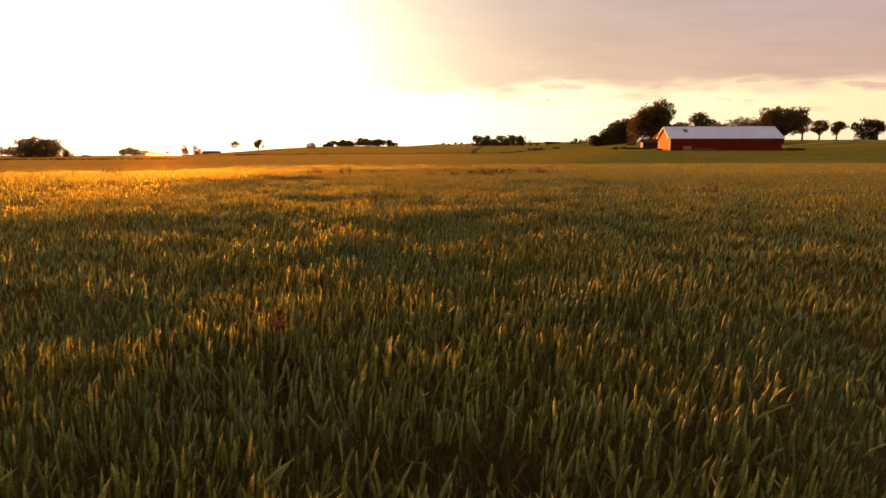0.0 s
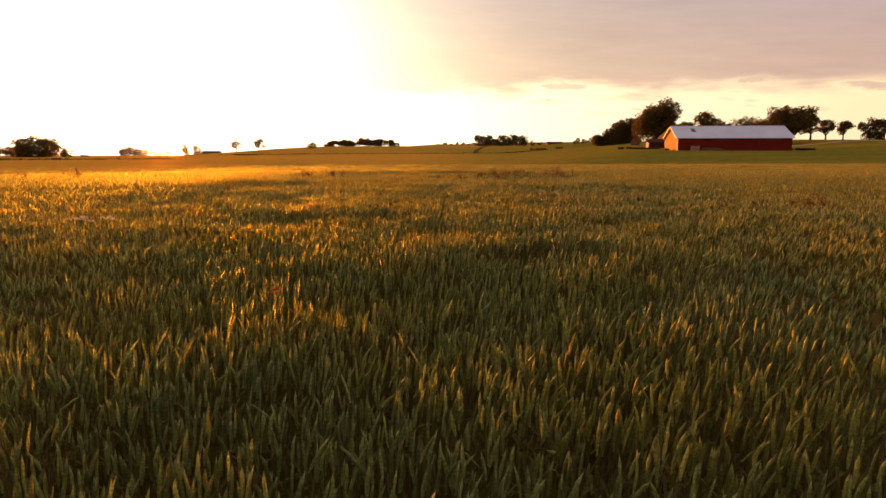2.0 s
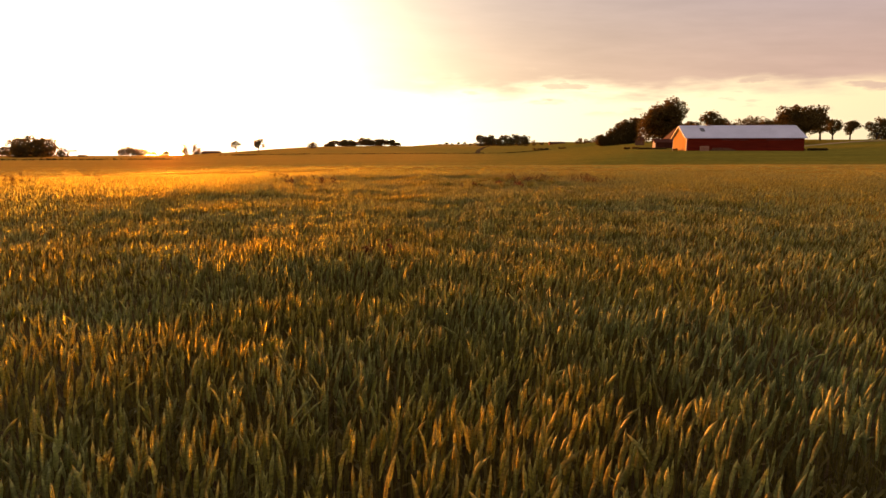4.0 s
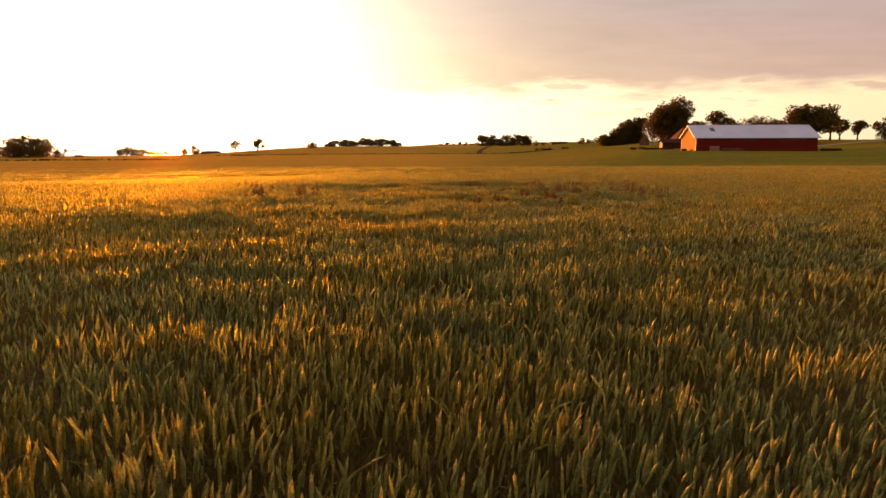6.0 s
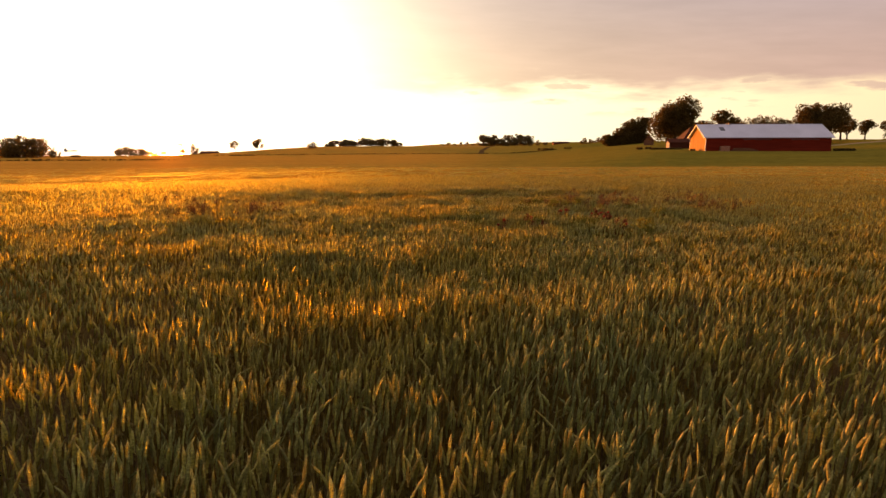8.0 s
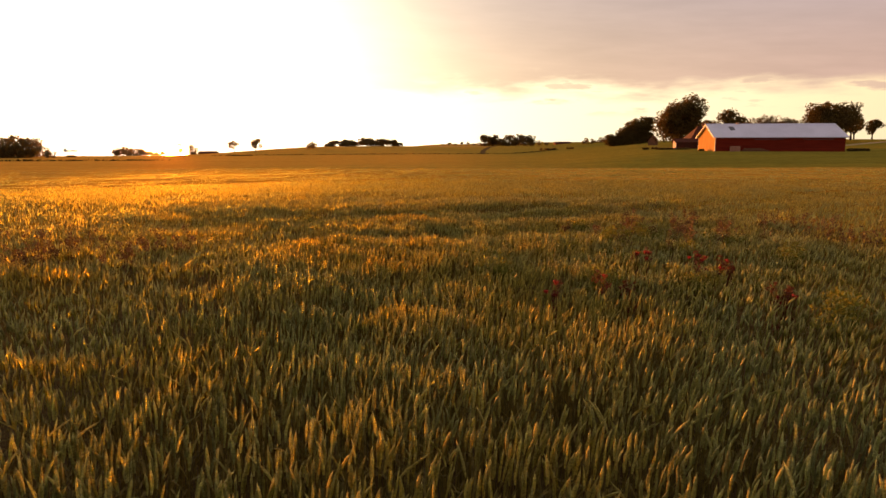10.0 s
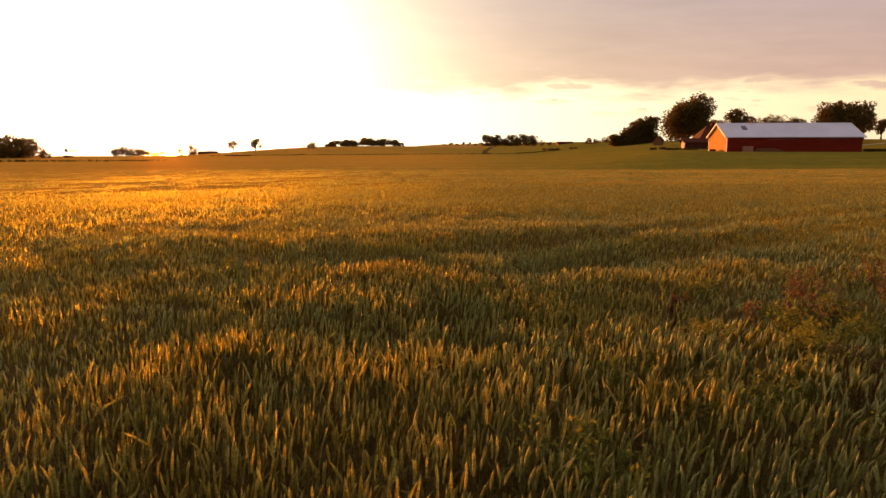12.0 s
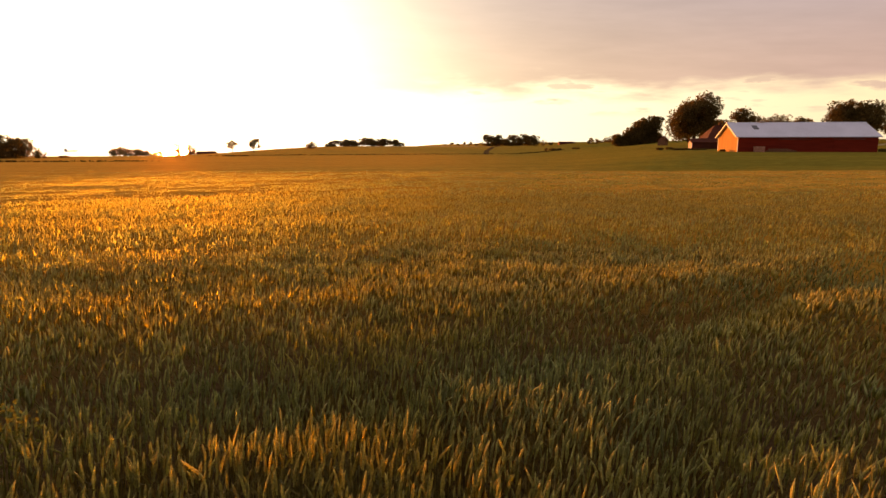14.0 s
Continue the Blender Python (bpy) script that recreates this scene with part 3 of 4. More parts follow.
def on(x, y, sink=0.15):
    return (x, y, float(ground_height(x, y)) - sink)


gable_house("farmhouse", (69.1, 212.0, 0.45), (16, 9), 2.75, 6.7, RED, TILE, "red farmhouse with a hipped clay tile roof behind the barn", "house", -4.6,
            chimneys=(4.2, 9.0), openings=((1.2, 1.0, 1.0, 1.3), (3.4, 1.0, 1.0, 1.3)), hip=3.0)
gable_house("shed", (62.7, 206.0, 0.35), (10, 3.2), 2.1, 3.0, TILE, TILE, "low dark brown shed with a gable toned pale as in sunlight beside the farmhouse", "shed", -4.6, gable_mat=SHED_GABLE_LIT)
gable_house("hay_shed", on(92.2, 318.0), (2.2, 3.6), 2.4, 4.2, DULL_WOOD, TILE, "small weathered wooden shed among tall trees", "shed", 40)
gable_house("far_barn", on(-192.8, 520), (13, 9), 1.2, 2.7, TILE, TILE, "long low barn on the far slope", "barn", 6)
gable_house("far_farm", on(108, 690), (16, 8), 1.6, 3.2, RED, TILE, "distant brown farm building among trees", "barn", 3)


def build_crate():
    crate = thing("crate", (61.0, 166.0, 0.2), "pale weathered wooden crate by the barn wall", "crate", turn=-4.6)
    for k in range(6):
        part("board", box(bmesh.new(), 0, 1.9, -0.04, 0, 0.02 + k * 0.2, 0.2 + k * 0.2), OLD_WOOD, crate)
        part("board", box(bmesh.new(), 0, 1.9, 1.0, 1.04, 0.02 + k * 0.2, 0.2 + k * 0.2), OLD_WOOD, crate)
    for x in (0.0, 1.8):
        part("end_panel", box(bmesh.new(), x, x + 0.1, 0.003, 0.997, 0.0, 1.2), OLD_WOOD, crate)
    part("lid", box(bmesh.new(), -0.03, 1.93, -0.06, 1.06, 1.22, 1.27), OLD_WOOD, crate)


build_crate()


def build_board_stack():
    """A low, sagging stack of boards along the foot of the barn wall."""
    rng = random.Random(9)
    stack = thing("board_stack", (63.3, 165.9, 0.15), "low stack of dull brown boards along the barn wall", "boards", turn=-4.6)
    for row in range(5):
        x, end = 0.15 * row, 6.6 - 0.5 * row
        for k in range(3):
            a, b = x + rng.uniform(-0.1, 0.2), end + rng.uniform(-0.4, 0.3)
            part("board", box(bmesh.new(), a, b, 0.3 * k + rng.uniform(0, 0.04), 0.3 * k + 0.25, 0.18 * row + 0.01, 0.18 * row + 0.15), DULL_WOOD, stack)
    for x in (0.8, 3.0, 5.0):
        part("bearer", box(bmesh.new(), x, x + 0.12, -0.05, 0.95, -0.14, 0.008), DULL_WOOD, stack)


build_board_stack()


# ---- trees ----
def tube(verts, faces, a, b, ra, rb, sides=6):
    """Adds a tapered limb from a to b."""
    a, b = np.array(a, float), np.array(b, float)
    d = (b - a) / (np.linalg.norm(b - a) + 1e-9)
    e1 = np.cross(d, [0.3, 0.9, 0.1])
    e1 /= np.linalg.norm(e1)
    e2 = np.cross(d, e1)
    k = sum(len(v) for v in verts)
    ang = np.arange(sides) * 2 * np.pi / sides
    loop = np.cos(ang)[:, None] * e1 + np.sin(ang)[:, None] * e2
    verts.append(np.concatenate([a + loop * ra, b + loop * rb]))
    for s in range(sides):
        t = (s + 1) % sides
        faces.append((k + s, k + t, k + sides + t, k + sides + s))


def leaves(rng, centers, radii, count, size, flat=0.8):
    """Small bent leaf clumps spread through lobes, ragged at the rim."""
    which = rng.choice(len(centers), count, p=(radii ** 2) / (radii ** 2).sum())
    d = rng.normal(size=(count, 3))
    d /= np.linalg.norm(d, axis=1)[:, None]
    r = rng.uniform(0.25, 1.0, count) ** 0.45 * (1 + 0.16 * np.sin(d[:, 0] * 7 + which) * np.cos(d[:, 2] * 6 + which * 2)) + rng.normal(0, 0.03, count)
    p = centers[which] + d * (radii[which] * r)[:, None] * np.array([1, 1, flat])
    e1 = rng.normal(size=(count, 3))
    e1 /= np.linalg.norm(e1, axis=1)[:, None]
    e2 = np.cross(e1, rng.normal(size=(count, 3)))
    e2 /= np.linalg.norm(e2, axis=1)[:, None]
    e3 = np.cross(e1, e2)
    s = (size * rng.uniform(0.5, 1.3, count))[:, None]
    quad = np.stack([p - e1 * s, p - e2 * s * 0.55 + e3 * s * 0.2, p + e1 * s, p + e2 * s * 0.55 + e3 * s * 0.2], 1)
    return quad.reshape(-1, 3), np.arange(count * 4).reshape(-1, 4)


def tree(name, x, y, height, width, clear, lobes, count, size, seed, label, category="tree", group="", lean=0.0, slope=0.0):
    """A tree of that height and crown width; clear: the part of the height that is bare trunk; slope: how the crown rises from one side to the other."""
    rng = np.random.default_rng(seed)
    at = on(x, y)
    ob = thing(name, at, label, category, group)
    half = width / 2
    base, mid = height * clear, height * (clear + 1) / 2
    tall = (height - base) / 2
    if not clear:
        mid, tall = height * 0.36, height * 0.64
    centers, radii = [], []
    for k in range(lobes):
        a, d = rng.uniform(0, 2 * np.pi), rng.uniform(0.15, 0.8) ** 0.7
        up = rng.uniform(-0.62 if clear > 0 else -0.55, 0.74)
        room = math.sqrt(max(0.1, 1 - up * up))
        radius = rng.uniform(0.34, 0.52) * min(half, tall * 1.3)
        cx = math.cos(a) * d * half * room
        centers.append((cx + lean * (up + 1) * half, math.sin(a) * d * half * room * 0.8, mid + up * (tall - radius * 0.4) + slope * cx))
        radii.append(radius)
    centers, radii = np.array(centers), np.array(radii)
    # tufts of foliage at the rims of the lobes, with gaps between them
    tufts, sizes = [centers], [radii * 0.9]
    for k in range(5):
        d = rng.normal(size=(lobes, 3)) + np.array([0, 0, 0.25])
        d /= np.linalg.norm(d, axis=1)[:, None]
        tufts.append(centers + d * (radii * rng.uniform(0.68, 0.94, lobes))[:, None] * np.array([1, 1, 0.8]))
        sizes.append(radii * rng.uniform(0.22, 0.42, lobes))
    v, f = leaves(rng, np.concatenate(tufts), np.concatenate(sizes), count, size * 0.85)
    above = (v.reshape(-1, 4, 3)[:, :, 2] > 0.0).all(1)
    v = v.reshape(-1, 4, 3)[above].reshape(-1, 3)
    f = f[:len(v) // 4]
    crown = link_mesh("crown", v, f, LEAF, ob, shade=False)
    verts, faces = [], []
    thick = max(0.06, height * 0.034)
    fork = (lean * half * 0.3, 0, max(base, height * 0.22))
    tube(verts, faces, (0, 0, -0.3), fork, thick * 1.3, thick * 0.8, 8)
    order = np.argsort(-radii)[:max(4, lobes // 2)]
    for k in order:
        c = centers[k]
        knee = (np.array(fork) + c) / 2 + rng.normal(0, 0.05, 3) * half
        tube(verts, faces, fork, knee, thick * 0.5, thick * 0.3)
        tube(verts, faces, knee, c, thick * 0.3, thick * 0.1)
    link_mesh("trunk", np.concatenate(verts), np.array(faces), BARK, ob)
    return ob


FARM = "old trees round the farm"
tree("oak", 78.4, 247, 17.4, 16.0, 0.04, 56, 16000, 0.42, 1, "tall dark broad-leaved tree beside the farmhouse", group=FARM, slope=0.26)
tree("oak", 89.5, 258, 11.0, 10, 0.0, 20, 3000, 0.5, 2, "dark leafy tree behind the big one", group=FARM)
for k, (x, y, h, w) in enumerate(((95.5, 402, 8.5, 10), (100.0, 400, 12.0, 13), (104.5, 398, 15.0, 13.5), (108.5, 398, 16.0, 13), (112.0, 396, 16.6, 10.5), (124, 380, 13.0, 14))):
    tree("beech", x, y, h, w, 0.0, 30, 6000, 0.5, 10 + k, "dense dark tree in a belt by the farm", group="tree belt beside the farm")
tree("ash", 116.5, 294, 13.8, 14, 0.2, 24, 3400, 0.5, 20, "loose-crowned tree behind the barn", group=FARM, slope=0.1)
tree("ash", 107.0, 297, 10.5, 10, 0.1, 18, 2200, 0.5, 21, "low leafy tree behind the barn roof", group=FARM)
tree("oak", 197, 433, 16.5, 20, 0.1, 26, 2800, 0.6, 22, "round-topped tree far behind the barn", group=FARM)
tree("oak", 186, 436, 13.5, 14, 0.1, 18, 1600, 0.6, 27, "lower tree far behind the barn", group=FARM)
tree("ash", 176, 420, 12.5, 11, 0.1, 14, 1200, 0.6, 23, "slim tree showing over the barn roof", group=FARM)
tree("ash", 158, 330, 11.0, 11, 0.2, 14, 1300, 0.5, 24, "small tree with an open crown behind the barn", group=FARM)
tree("oak", 112.5, 217, 12.2, 18, 0.16, 52, 15000, 0.38, 25, "broad spreading oak with a dark dense crown", group=FARM)
tree("ash", 126.0, 230, 9.0, 7.5, 0.2, 14, 1500, 0.34, 26, "smaller tree at the edge of the oak", group=FARM)
for k, (x, h, w) in enumerate(((201, 11.6, 9), (212, 11.2, 10), (224, 12.8, 11), (234, 12.4, 12), (246, 11.5, 12), (229, 7.0, 13), (243, 7.0, 14))):
    tree("wind_swept_tree", x, 350 + 3 * (k % 2), h, w, 0.24 if k < 5 else 0.0, 16, 2200, 0.5, 30 + k,
         "wind-shaped tree with a flat crown on a bare trunk" if k < 5 else "low dark bush under the tree row", group="row of wind-shaped trees")

# the small wood on the far rise
for k in range(9):
    x = 31 + k * 5.0
    tree("wood_tree", x, 600 + 6 * (k % 2), 10.6 + (0.9, -0.4, 0.3, -1.6, 0.4, 0.2, 1.0, 0.6, 0.2)[k], 10.5, 0.0, 18, 1900, 0.6, 50 + k,
         "dark tree in a small wood on the far rise", group="small wood on the far rise")
for k in range(11):
    x = -98 + k * 5.6
    tree("hill_tree", x, 556 + 5 * (k % 3), (4.6, 6.0, 6.6, 6.0, 6.8, 7.4, 6.4, 7.0, 6.9, 5.6, 3.6)[k], 12, 0.0, 14, 1500, 0.6, 70 + k,
         "low dark tree in a row along the hill crest", group="trees along the hill crest")
tree("hawthorn", -92.5, 455, 5.2, 9.5, 0.0, 16, 1100, 0.4, 90, "round dark bush alone on the crest", "bush", lean=0.1)
tree("hawthorn", -165.2, 520, 9.4, 9.0, 0.2, 14, 1500, 0.42, 91, "small open tree on the slope", group="lone trees on the slope")
tree("hawthorn", -121.5, 428, 9.0, 8.5, 0.15, 16, 1600, 0.42, 92, "small windblown tree on the slope", group="lone trees on the slope", lean=0.15)
SHORE = "trees at the shore edge"
tree("chestnut", -193.5, 312, 10.2, 25, 0.0, 54, 14000, 0.42, 93, "broad low tree at the field's edge", group=SHORE)
tree("chestnut", -181.0, 314, 3.4, 7, 0.0, 14, 1000, 0.36, 97, "low bush beside the broad tree", group=SHORE)
tree("chestnut", -209.5, 318, 5.0, 9, 0.0, 16, 1500, 0.36, 94, "low spreading tree at the field's edge", group=SHORE)
tree("chestnut", -214.2, 316, 6.2, 10, 0.05, 16, 1500, 0.36, 95, "open low tree at the field's edge", group=SHORE)
tree("chestnut", -225.7, 318, 7.0, 12, 0.05, 16, 1500, 0.36, 96, "low tree at the field's edge", group=SHORE)
for k, (x, h, w) in enumerate(((-252.1, 7.0, 9), (-248.1, 8.6, 13), (-242.8, 7.0, 12), (-237.4, 6.6, 12), (-232.1, 6.0, 12), (-225.8, 5.0, 12), (-219.5, 4.6, 12), (-204.4, 10.8, 9), (-195.0, 9.6, 8))):
    tree("shore_tree", x, 515, h, w, 0.0, 22, 1300, 0.46, 100 + k, "tree in front of the setting sun", group="trees in front of the sun")
for k in range(7):
    tree("far_tree", -8 + k * 8.2, 915, (3.5, 4.5, 3, 5.5, 5.5, 3.5, 5)[k], 8, 0.0, 6, 260, 0.7, 120 + k, "tiny dark tree on the horizon", group="trees on the horizon")
for k, (x, h, w) in enumerate(((92, 6.5, 9), (99, 4, 7), (137, 5.5, 12), (146, 5, 9), (153, 4.0, 8))):
    tree("far_tree", x, 690 - 2 * k, h, w, 0.0, 6, 300, 0.6, 130 + k, "small dark tree by distant farms", group="trees by distant farms")
for k, (x, y, h, w) in enumerate(((126, 560, 6.0, 16), (113, 556, 3.5, 12))):
    tree("hawthorn", x, y, h, w, 0.0, 9, 700, 0.5, 140 + k, "low rounded thicket on the green field's edge", "bush")


def shrub(x, y, height, width, seed, label, depth=1.0, mat=LEAF):
    """A low ragged shrub or nettle bed that lies on the ground."""
    rng = np.random.default_rng(seed)
    ob = thing("shrub", on(x, y, 0.05), label, "shrub")
    n = max(3, int(width / height * 2.2))
    c = np.stack([rng.uniform(-width / 2, width / 2, n), rng.uniform(-depth, depth, n), np.full(n, height * 0.4)], -1)
    v, f = leaves(rng, c, np.full(n, height * 0.6), 90 * n, 0.12 + height * 0.08)
    v[:, 2] = np.maximum(v[:, 2], 0.0)
    link_mesh("foliage", v, f, mat, ob, shade=False)
    for k in range(min(n, 4)):
        verts, faces = [], []
        tube(verts, faces, (c[k][0] * 0.5, 0, -0.1), (c[k][0], c[k][1], height * 0.5), 0.04, 0.015, 5)
        link_mesh("stem", np.concatenate(verts), np.array(faces), BARK, ob)


shrub(92.0, 172, 0.75, 5.5, 1, "low dark shrubs beside the barn's end")
shrub(58.5, 196, 0.55, 9, 2, "dark nettle bed in front of the low shed")
shrub(53.6, 204, 0.8, 1.6, 3, "small dark shrub in the green field")
shrub(56.0, 205, 0.8, 1.4, 4, "small dark shrub in the green field")
shrub(57.2, 174, 0.55, 1.2, 5, "weeds against the barn gable")
shrub(-195.1, 355, 1.5, 6, 6, "low bush at the edge of the shore")
shrub(-126.9, 216, 0.7, 2.6, 7, "dark bush on a grassy hedge line")
shrub(-100, 330, 0.6, 12, 8, "dark low thicket on the slope")
shrub(56, 395, 1.6, 9, 9, "dark low hedge along a field boundary")
shrub(70, 405, 1.2, 4, 10, "dark low hedge along a field boundary")


def hedge(points, height, seed, label):
    """A thin dark line of rough growth along a field boundary."""
    rng = np.random.default_rng(seed)
    ob = thing("hedge", (0, 0, 0), label, "hedge")
    pts = np.array(points, float)
    seg = np.concatenate([[0], np.cumsum(np.linalg.norm(np.diff(pts, axis=0), axis=1))])
    s = rng.uniform(0, seg[-1], int(seg[-1] * 4))
    x, y = np.interp(s, seg, pts[:, 0]) + rng.normal(0, 0.5, len(s)), np.interp(s, seg, pts[:, 1]) + rng.normal(0, 0.5, len(s))
    c = np.stack([x, y, ground_height(x, y) + rng.uniform(0, height, len(s)) * (0.6 + 0.4 * ripple(s, s * 0, 6, seed))], -1)
    v, f = leaves(rng, c, np.full(len(c), 0.25), len(c) * 3, 0.28)
    link_mesh("growth", v, f, HEDGE, ob, shade=False)


hedge([(-120, 348), (-60, 345), (0, 340), (30, 345), (62, 400)], 0.35, 1, "thin dark hedge along the far field boundary")
hedge([(-240, 217), (-165, 216), (-87, 220)], 0.45, 2, "thin dark hedge along the lower field")


def strip_of_land(name, points, width, mat, label, category, lift=0.12):
    """A narrow strip that follows the land along a line."""
    pts = np.array(points, float)
    seg = np.concatenate([[0], np.cumsum(np.linalg.norm(np.diff(pts, axis=0), axis=1))])
    s = np.linspace(0, seg[-1], int(seg[-1] / 3) + 2)
    c = np.stack([np.interp(s, seg, pts[:, 0]), np.interp(s, seg, pts[:, 1])], -1)
    d = np.gradient(c, axis=0)
    d /= np.linalg.norm(d, axis=1)[:, None]
    n = np.stack([-d[:, 1], d[:, 0]], -1)
    rows = []
    for k in (-0.5, -0.2, 0.2, 0.5):
        w = width * k * (1 + 0.25 * ripple(s, s * 0 + k * 50, 7, 5))
        p = c + n * w[:, None]
        rows.append(np.concatenate([p, (ground_height(p[:, 0], p[:, 1]) + lift - 0.1 * (abs(k) == 0.5))[:, None]], 1))
    m = len(s)
    i = np.concatenate([np.arange(m - 1) + r * m for r in range(3)])
    ob = link_mesh(name, np.concatenate(rows), np.stack([i, i + 1, i + m + 1, i + m], -1), mat)
    tagged(ob, label, category, kind="structure")


TRACK = material("bare_track", (0.12, 0.07, 0.03), 0.95, scale=0.3, fine=4, bump=0.3, second=(0.15, 0.09, 0.035), specular=0.0)
DRY = material("dry_grass", (0.42, 0.31, 0.15), 0.95, scale=0.3, fine=4, bump=0.3, second=(0.33, 0.25, 0.12), specular=0.05)
strip_of_land("track", [(15, 338), (19, 400), (29, 500), (40, 600)], 3.0, TRACK, "brown farm track running up to the small wood", "track")
strip_of_land("verge", [(96, 204), (130, 206), (190, 215), (260, 225)], 5.0, DRY, "pale dry grass verge along the field's upper edge", "verge")
strip_of_land("stubble_strip", [(-62, 585), (-20, 580), (30, 585)], 26.0, DRY, "pale strip of dry field on the far rise", "field")


def build_ship():
    ship = thing("ship", (-845, 1470, SEA_LEVEL), "small distant cargo ship on the sea", "ship", turn=8)
    part("hull", prism(bmesh.new(), [(-14, 2.1), (-12.5, -0.5), (12.5, -0.5), (15.6, 2.6), (14, 2.2), (-7.3, 1.8), (-7.8, 2.2)], -2.1, 2.1), SHIP, ship)
    part("bridge", box(bmesh.new(), -12.5, -8, -1.8, 1.8, 2.0, 6.2), SHIP, ship)
    part("mast", box(bmesh.new(), 6.2, 6.7, -0.2, 0.2, 1.9, 5.7), SHIP, ship)


build_ship()


# ---- weeds and flowers in the wheat ----
def strip(verts, faces, points, width, across):
    """Adds a thin upright blade through the points."""
    k = sum(len(v) for v in verts)
    pts, across = np.array(points, float), np.array(across, float)
    n = len(pts)
    w = width * np.linspace(1, 0.4, n)[:, None]
    verts.append(np.concatenate([pts - across * w, pts + across * w]))
    for i in range(n - 1):
        faces.append((k + i, k + n + i, k + n + i + 1, k + i + 1))


def dock(x, y, height, seed, mat, label, group="", bushy=1.0):
    """A tall weed: a branched stem with dense seed clusters near its top."""
    rng = np.random.default_rng(seed)
    ob = thing("dock_weed", (x, y, float(land(x, y)) - CROP), label, "weed", group)
    verts, faces, tips = [], [], []
    for k in range(rng.integers(2, 5)):
        a, r = rng.uniform(0, 6.28), rng.uniform(0.03, 0.22) * bushy
        top = np.array([math.cos(a) * r, math.sin(a) * r, height * rng.uniform(0.85, 1.0)])
        tube(verts, faces, (top[0] * 0.2, top[1] * 0.2, 0), top, 0.006, 0.003, 4)
        link_mesh("stem", verts[-1], np.array(faces[-4:]) - np.min(faces[-4:]), BLADE, ob)
        for j in range(10):
            f = rng.uniform(0.66, 1.0)
            b = rng.uniform(0, 6.28)
            q = top * f + np.array([math.cos(b), math.sin(b), 0.5]) * rng.uniform(0.01, 0.06) * bushy
            tips.append(q)
    tips = np.array(tips)
    v, f = leaves(rng, tips, np.full(len(tips), 0.03), len(tips) * 9, 0.0165, 1.4)
    tagged(link_mesh("seed_head", v, f, mat, ob, shade=False), kind="stuff")
    return ob


rng = np.random.default_rng(77)
BROWN = "rusty brown docks in the wheat"
for k in range(11):
    dock(-5.4 + rng.uniform(-0.9, 0.9), 29.7 + rng.uniform(-0.9, 0.9), rng.uniform(1.1, 1.35), 200 + k, DOCK, "tall rusty brown dock standing above the wheat", BROWN, 1.0)
for k in range(24):
    dock(rng.uniform(1.3, 5.3), rng.uniform(30.5, 33.9), rng.uniform(0.95, 1.15), 250 + k, DOCK, "rusty brown dock among wheat ears", BROWN, 1.2)
for k in range(10):
    dock(rng.uniform(-17, -11.5), rng.uniform(26, 33.5), rng.uniform(1.05, 1.25), 290 + k, DOCK, "tall rusty brown dock standing above the wheat", BROWN, 1.2)
for k, (x, y, h) in enumerate(((1.71, 32.58, 1.2), (1.8, 32.7, 1.14), (1.89, 32.24, 1.07), (1.96, 32.29, 1.04), (1.26, 30.95, 1.02), (1.33, 31.01, 1.0),
                               (2.46, 32.35, 1.14), (2.59, 32.52, 1.1), (1.18, 32.23, 1.0), (2.3, 31.66, 1.05))):
    dock(x, y, h, 360 + k, DOCK, "tall rusty dock standing in green weeds", BROWN, 0.8)
RED_WEEDS = "red weeds in the wheat"
for k, (x, y, h) in enumerate(((-1.57, 14.1, 0.96), (-1.31, 14.25, 0.98), (-1.48, 13.98, 0.94), (-1.15, 3.56, 0.95))):
    dock(x, y, h, 320 + k, RUST, "dark red weed stalk among wheat ears", RED_WEEDS, 0.4)
for k in range(9):
    dock(rng.uniform(4.6, 6.0), rng.uniform(13.1, 14.6), rng.uniform(0.95, 1.1), 330 + k, RUST, "dark red weed stalk among wheat ears", RED_WEEDS, 0.8)
dock(-1.5, 7.78, 0.95, 310, STRAW, "dry orange weed tuft in the wheat", bushy=0.35)


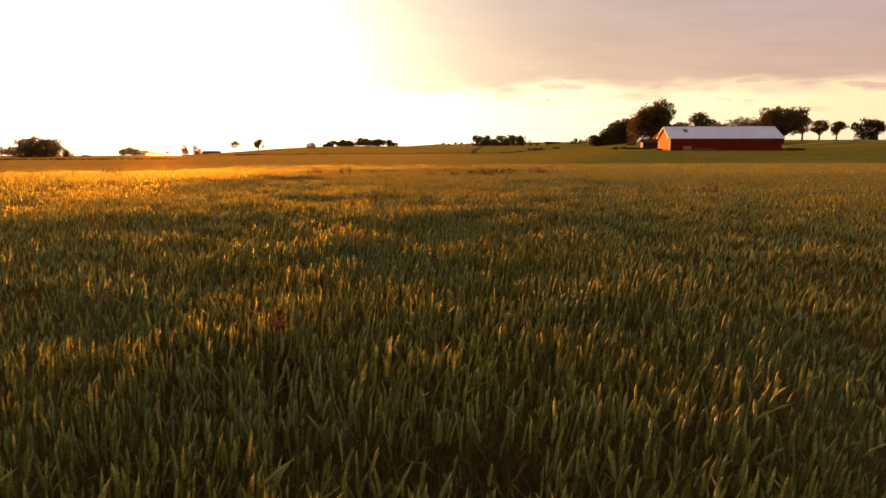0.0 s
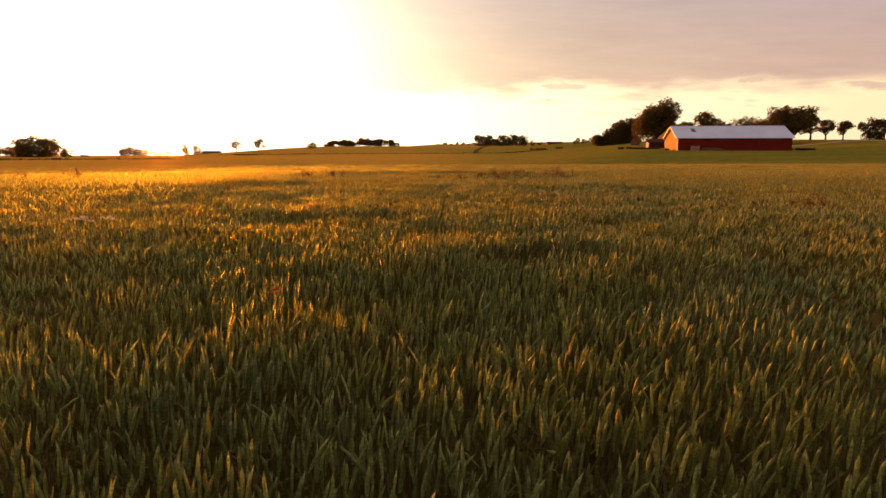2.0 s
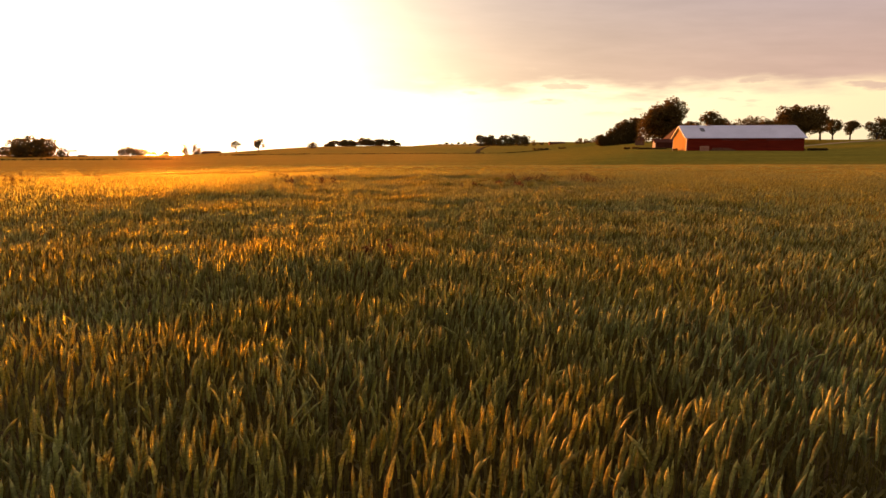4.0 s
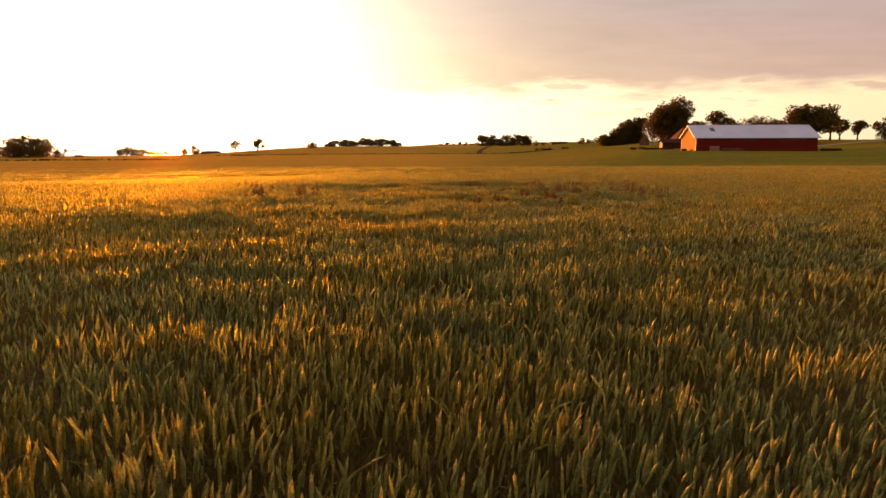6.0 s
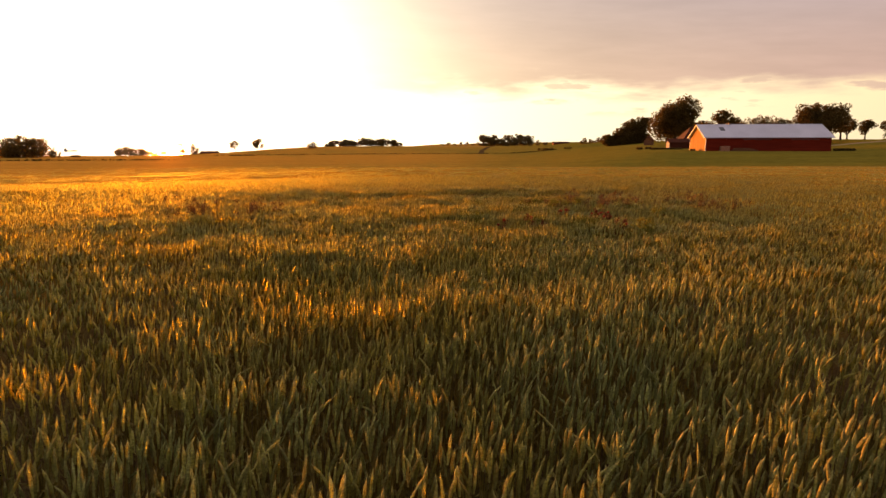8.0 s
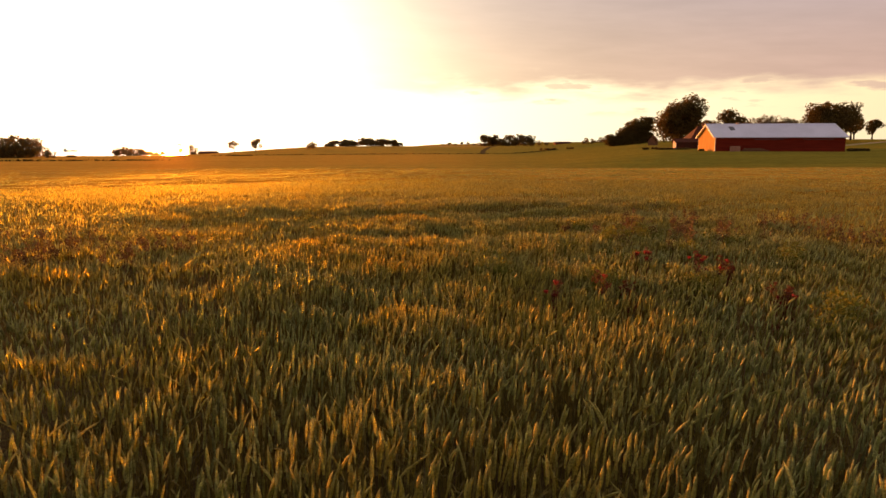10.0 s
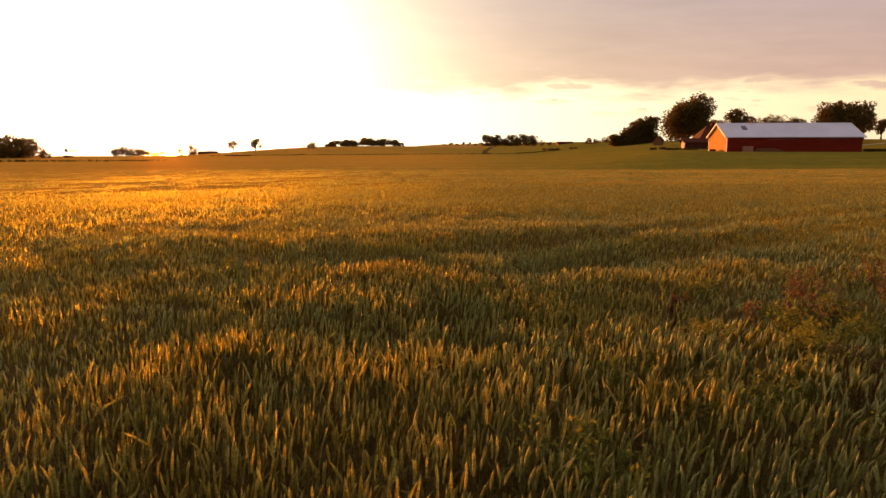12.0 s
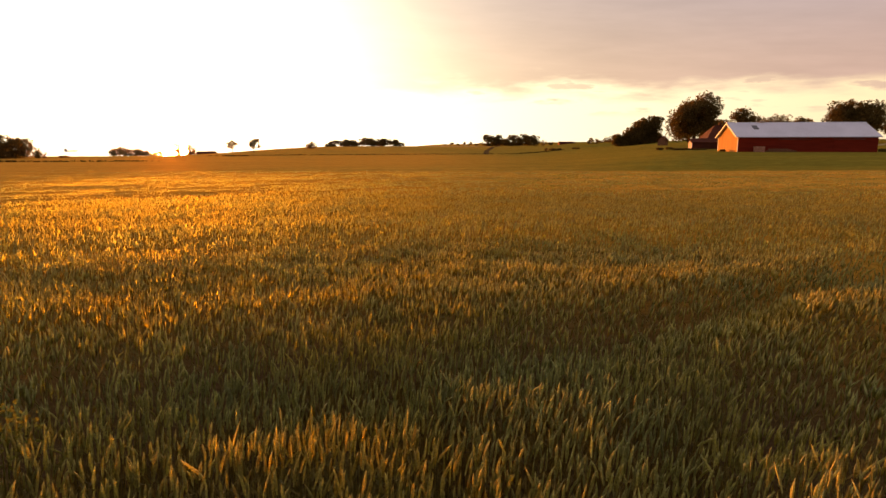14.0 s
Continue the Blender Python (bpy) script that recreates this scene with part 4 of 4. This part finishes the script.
def poppy(x, y, height, seed):
    """A poppy plant: hairy stems, each with a flower of four cupped petals."""
    rng = np.random.default_rng(seed)
    ob = thing("poppy", (x, y, float(land(x, y)) - CROP), "red poppy in bloom among the wheat", "poppy", "poppies in the wheat")
    verts, faces = [], []
    for k in range(rng.integers(2, 4)):
        a, r = rng.uniform(0, 6.28), rng.uniform(0.02, 0.09)
        top = np.array([math.cos(a) * r, math.sin(a) * r, height * rng.uniform(0.86, 1.02)])
        tube(verts, faces, (0, 0, 0), top * np.array([0.7, 0.7, 0.5]), 0.004, 0.003, 4)
        tube(verts, faces, top * np.array([0.7, 0.7, 0.5]), top, 0.003, 0.002, 4)
        for p in range(4):
            d = p * math.pi / 2 + rng.uniform(-0.2, 0.2)
            rad = rng.uniform(0.020, 0.029)
            pv, pf = [], []
            for i in range(4):
                for j in range(5):
                    u, w = i / 3, (j / 4 - 0.5) * 1.9 * (0.35 + 0.65 * i / 3)
                    out = rad * (0.15 + 0.95 * u) * (1 + 0.08 * math.sin(9 * w + seed))
                    up = rad * (1.15 * u * u - 0.05) + 0.004 * math.sin(7 * w + p)
                    pv.append((top[0] + math.cos(d + w * 0.8) * out, top[1] + math.sin(d + w * 0.8) * out, top[2] + up))
            for i in range(3):
                for j in range(4):
                    q = i * 5 + j
                    pf.append((q, q + 1, q + 6, q + 5))
            link_mesh("petal", np.array(pv), np.array(pf), PETAL, ob)
    link_mesh("stem", np.concatenate(verts), np.array(faces), WEED, ob)


POPPIES = ((-0.29, 27.66), (0.22, 27.8), (0.33, 27.72), (0.99, 29.35), (1.06, 29.25), (1.5, 29.25), (1.59, 29.19), (1.38, 28.64), (1.59, 28.52), (1.66, 28.59),
           (2.93, 29.74), (1.48, 27.17), (1.54, 27.23), (0.73, 32.7))
for k, (x, y) in enumerate(POPPIES):
    poppy(x, y, 0.885 + 0.04 * math.sin(k * 2.3), 400 + k)
    dock(x + 0.06 * math.sin(k * 4.1), y + 0.07 * math.cos(k * 3.3), 0.96 + 0.04 * math.sin(k * 1.7), 440 + k, RUST, "dark red weed stalk beside a poppy", "red weeds in the wheat", 0.5)


def leafy_weed(x, y, height, spread, seed):
    """A bushy bright green weed pushing through the wheat."""
    rng = np.random.default_rng(seed)
    ob = thing("leafy_weed", (x, y, float(land(x, y)) - CROP), "bushy bright green weed among the wheat", "weed", "green weeds in the wheat")
    n = 9
    c = np.stack([rng.normal(0, spread, n), rng.normal(0, spread, n), height - np.abs(rng.normal(0.05, 0.07, n))], -1)
    v, f = leaves(rng, c, np.full(n, 0.09), 560, 0.016, 1.3)
    link_mesh("foliage", v, f, WEED, ob, shade=False)
    for p in c:
        verts, faces = [], []
        tube(verts, faces, (p[0] * 0.4, p[1] * 0.4, 0), p, 0.006, 0.003, 4)
        link_mesh("stem", np.concatenate(verts), np.array(faces), WEED, ob)


GREENS = ((0.32, 28.15), (0.25, 28.21), (-0.58, 28.76), (-0.72, 29.62), (1.11, 28.03), (0.91, 29.74), (1.84, 30.23), (0.15, 30.35), (2.58, 30.83), (1.1, 31.19), (0.55, 31.66),
          (-0.29, 30.95), (1.71, 31.66), (2.8, 29.62), (1.76, 26.81), (-3.83, 34.64), (-0.53, 32.7), (-0.41, 32.87), (1.09, 33.28), (1.26, 31.89), (1.17, 31.31), (1.74, 32.12),
          (0.79, 30.71), (1.95, 31.77), (1.53, 32.47), (-0.02, 8.85), (1.77, 10.57))
for k, (x, y) in enumerate(GREENS):
    leafy_weed(x, y, (0.90 if x > 0.8 else 0.85) + 0.04 * math.sin(k), 0.13, 500 + k)


def white_bloom(x, y, seed):
    rng = np.random.default_rng(seed)
    ob = thing("white_flower", (x, y, float(land(x, y)) - CROP), "white flowering weed among the wheat", "flower", "white flowers in the wheat")
    verts, faces, tips = [], [], []
    for k in range(5):
        top = np.array([rng.normal(0, 0.08), rng.normal(0, 0.05), 0.94 + rng.uniform(-0.03, 0.04)])
        tube(verts, faces, (0, 0, 0), top, 0.004, 0.003, 4)
        tips.append(top)
    link_mesh("stem", np.concatenate(verts), np.array(faces), WEED, ob)
    v, f = leaves(rng, np.array(tips), np.full(5, 0.03), 60, 0.014, 0.4)
    link_mesh("blossom", v, f, BLOOM, ob, shade=False)


for k, (x, y) in enumerate(((-4.77, 11.58), (-4.61, 11.68), (-4.88, 11.48))):
    white_bloom(x, y, 600 + k)
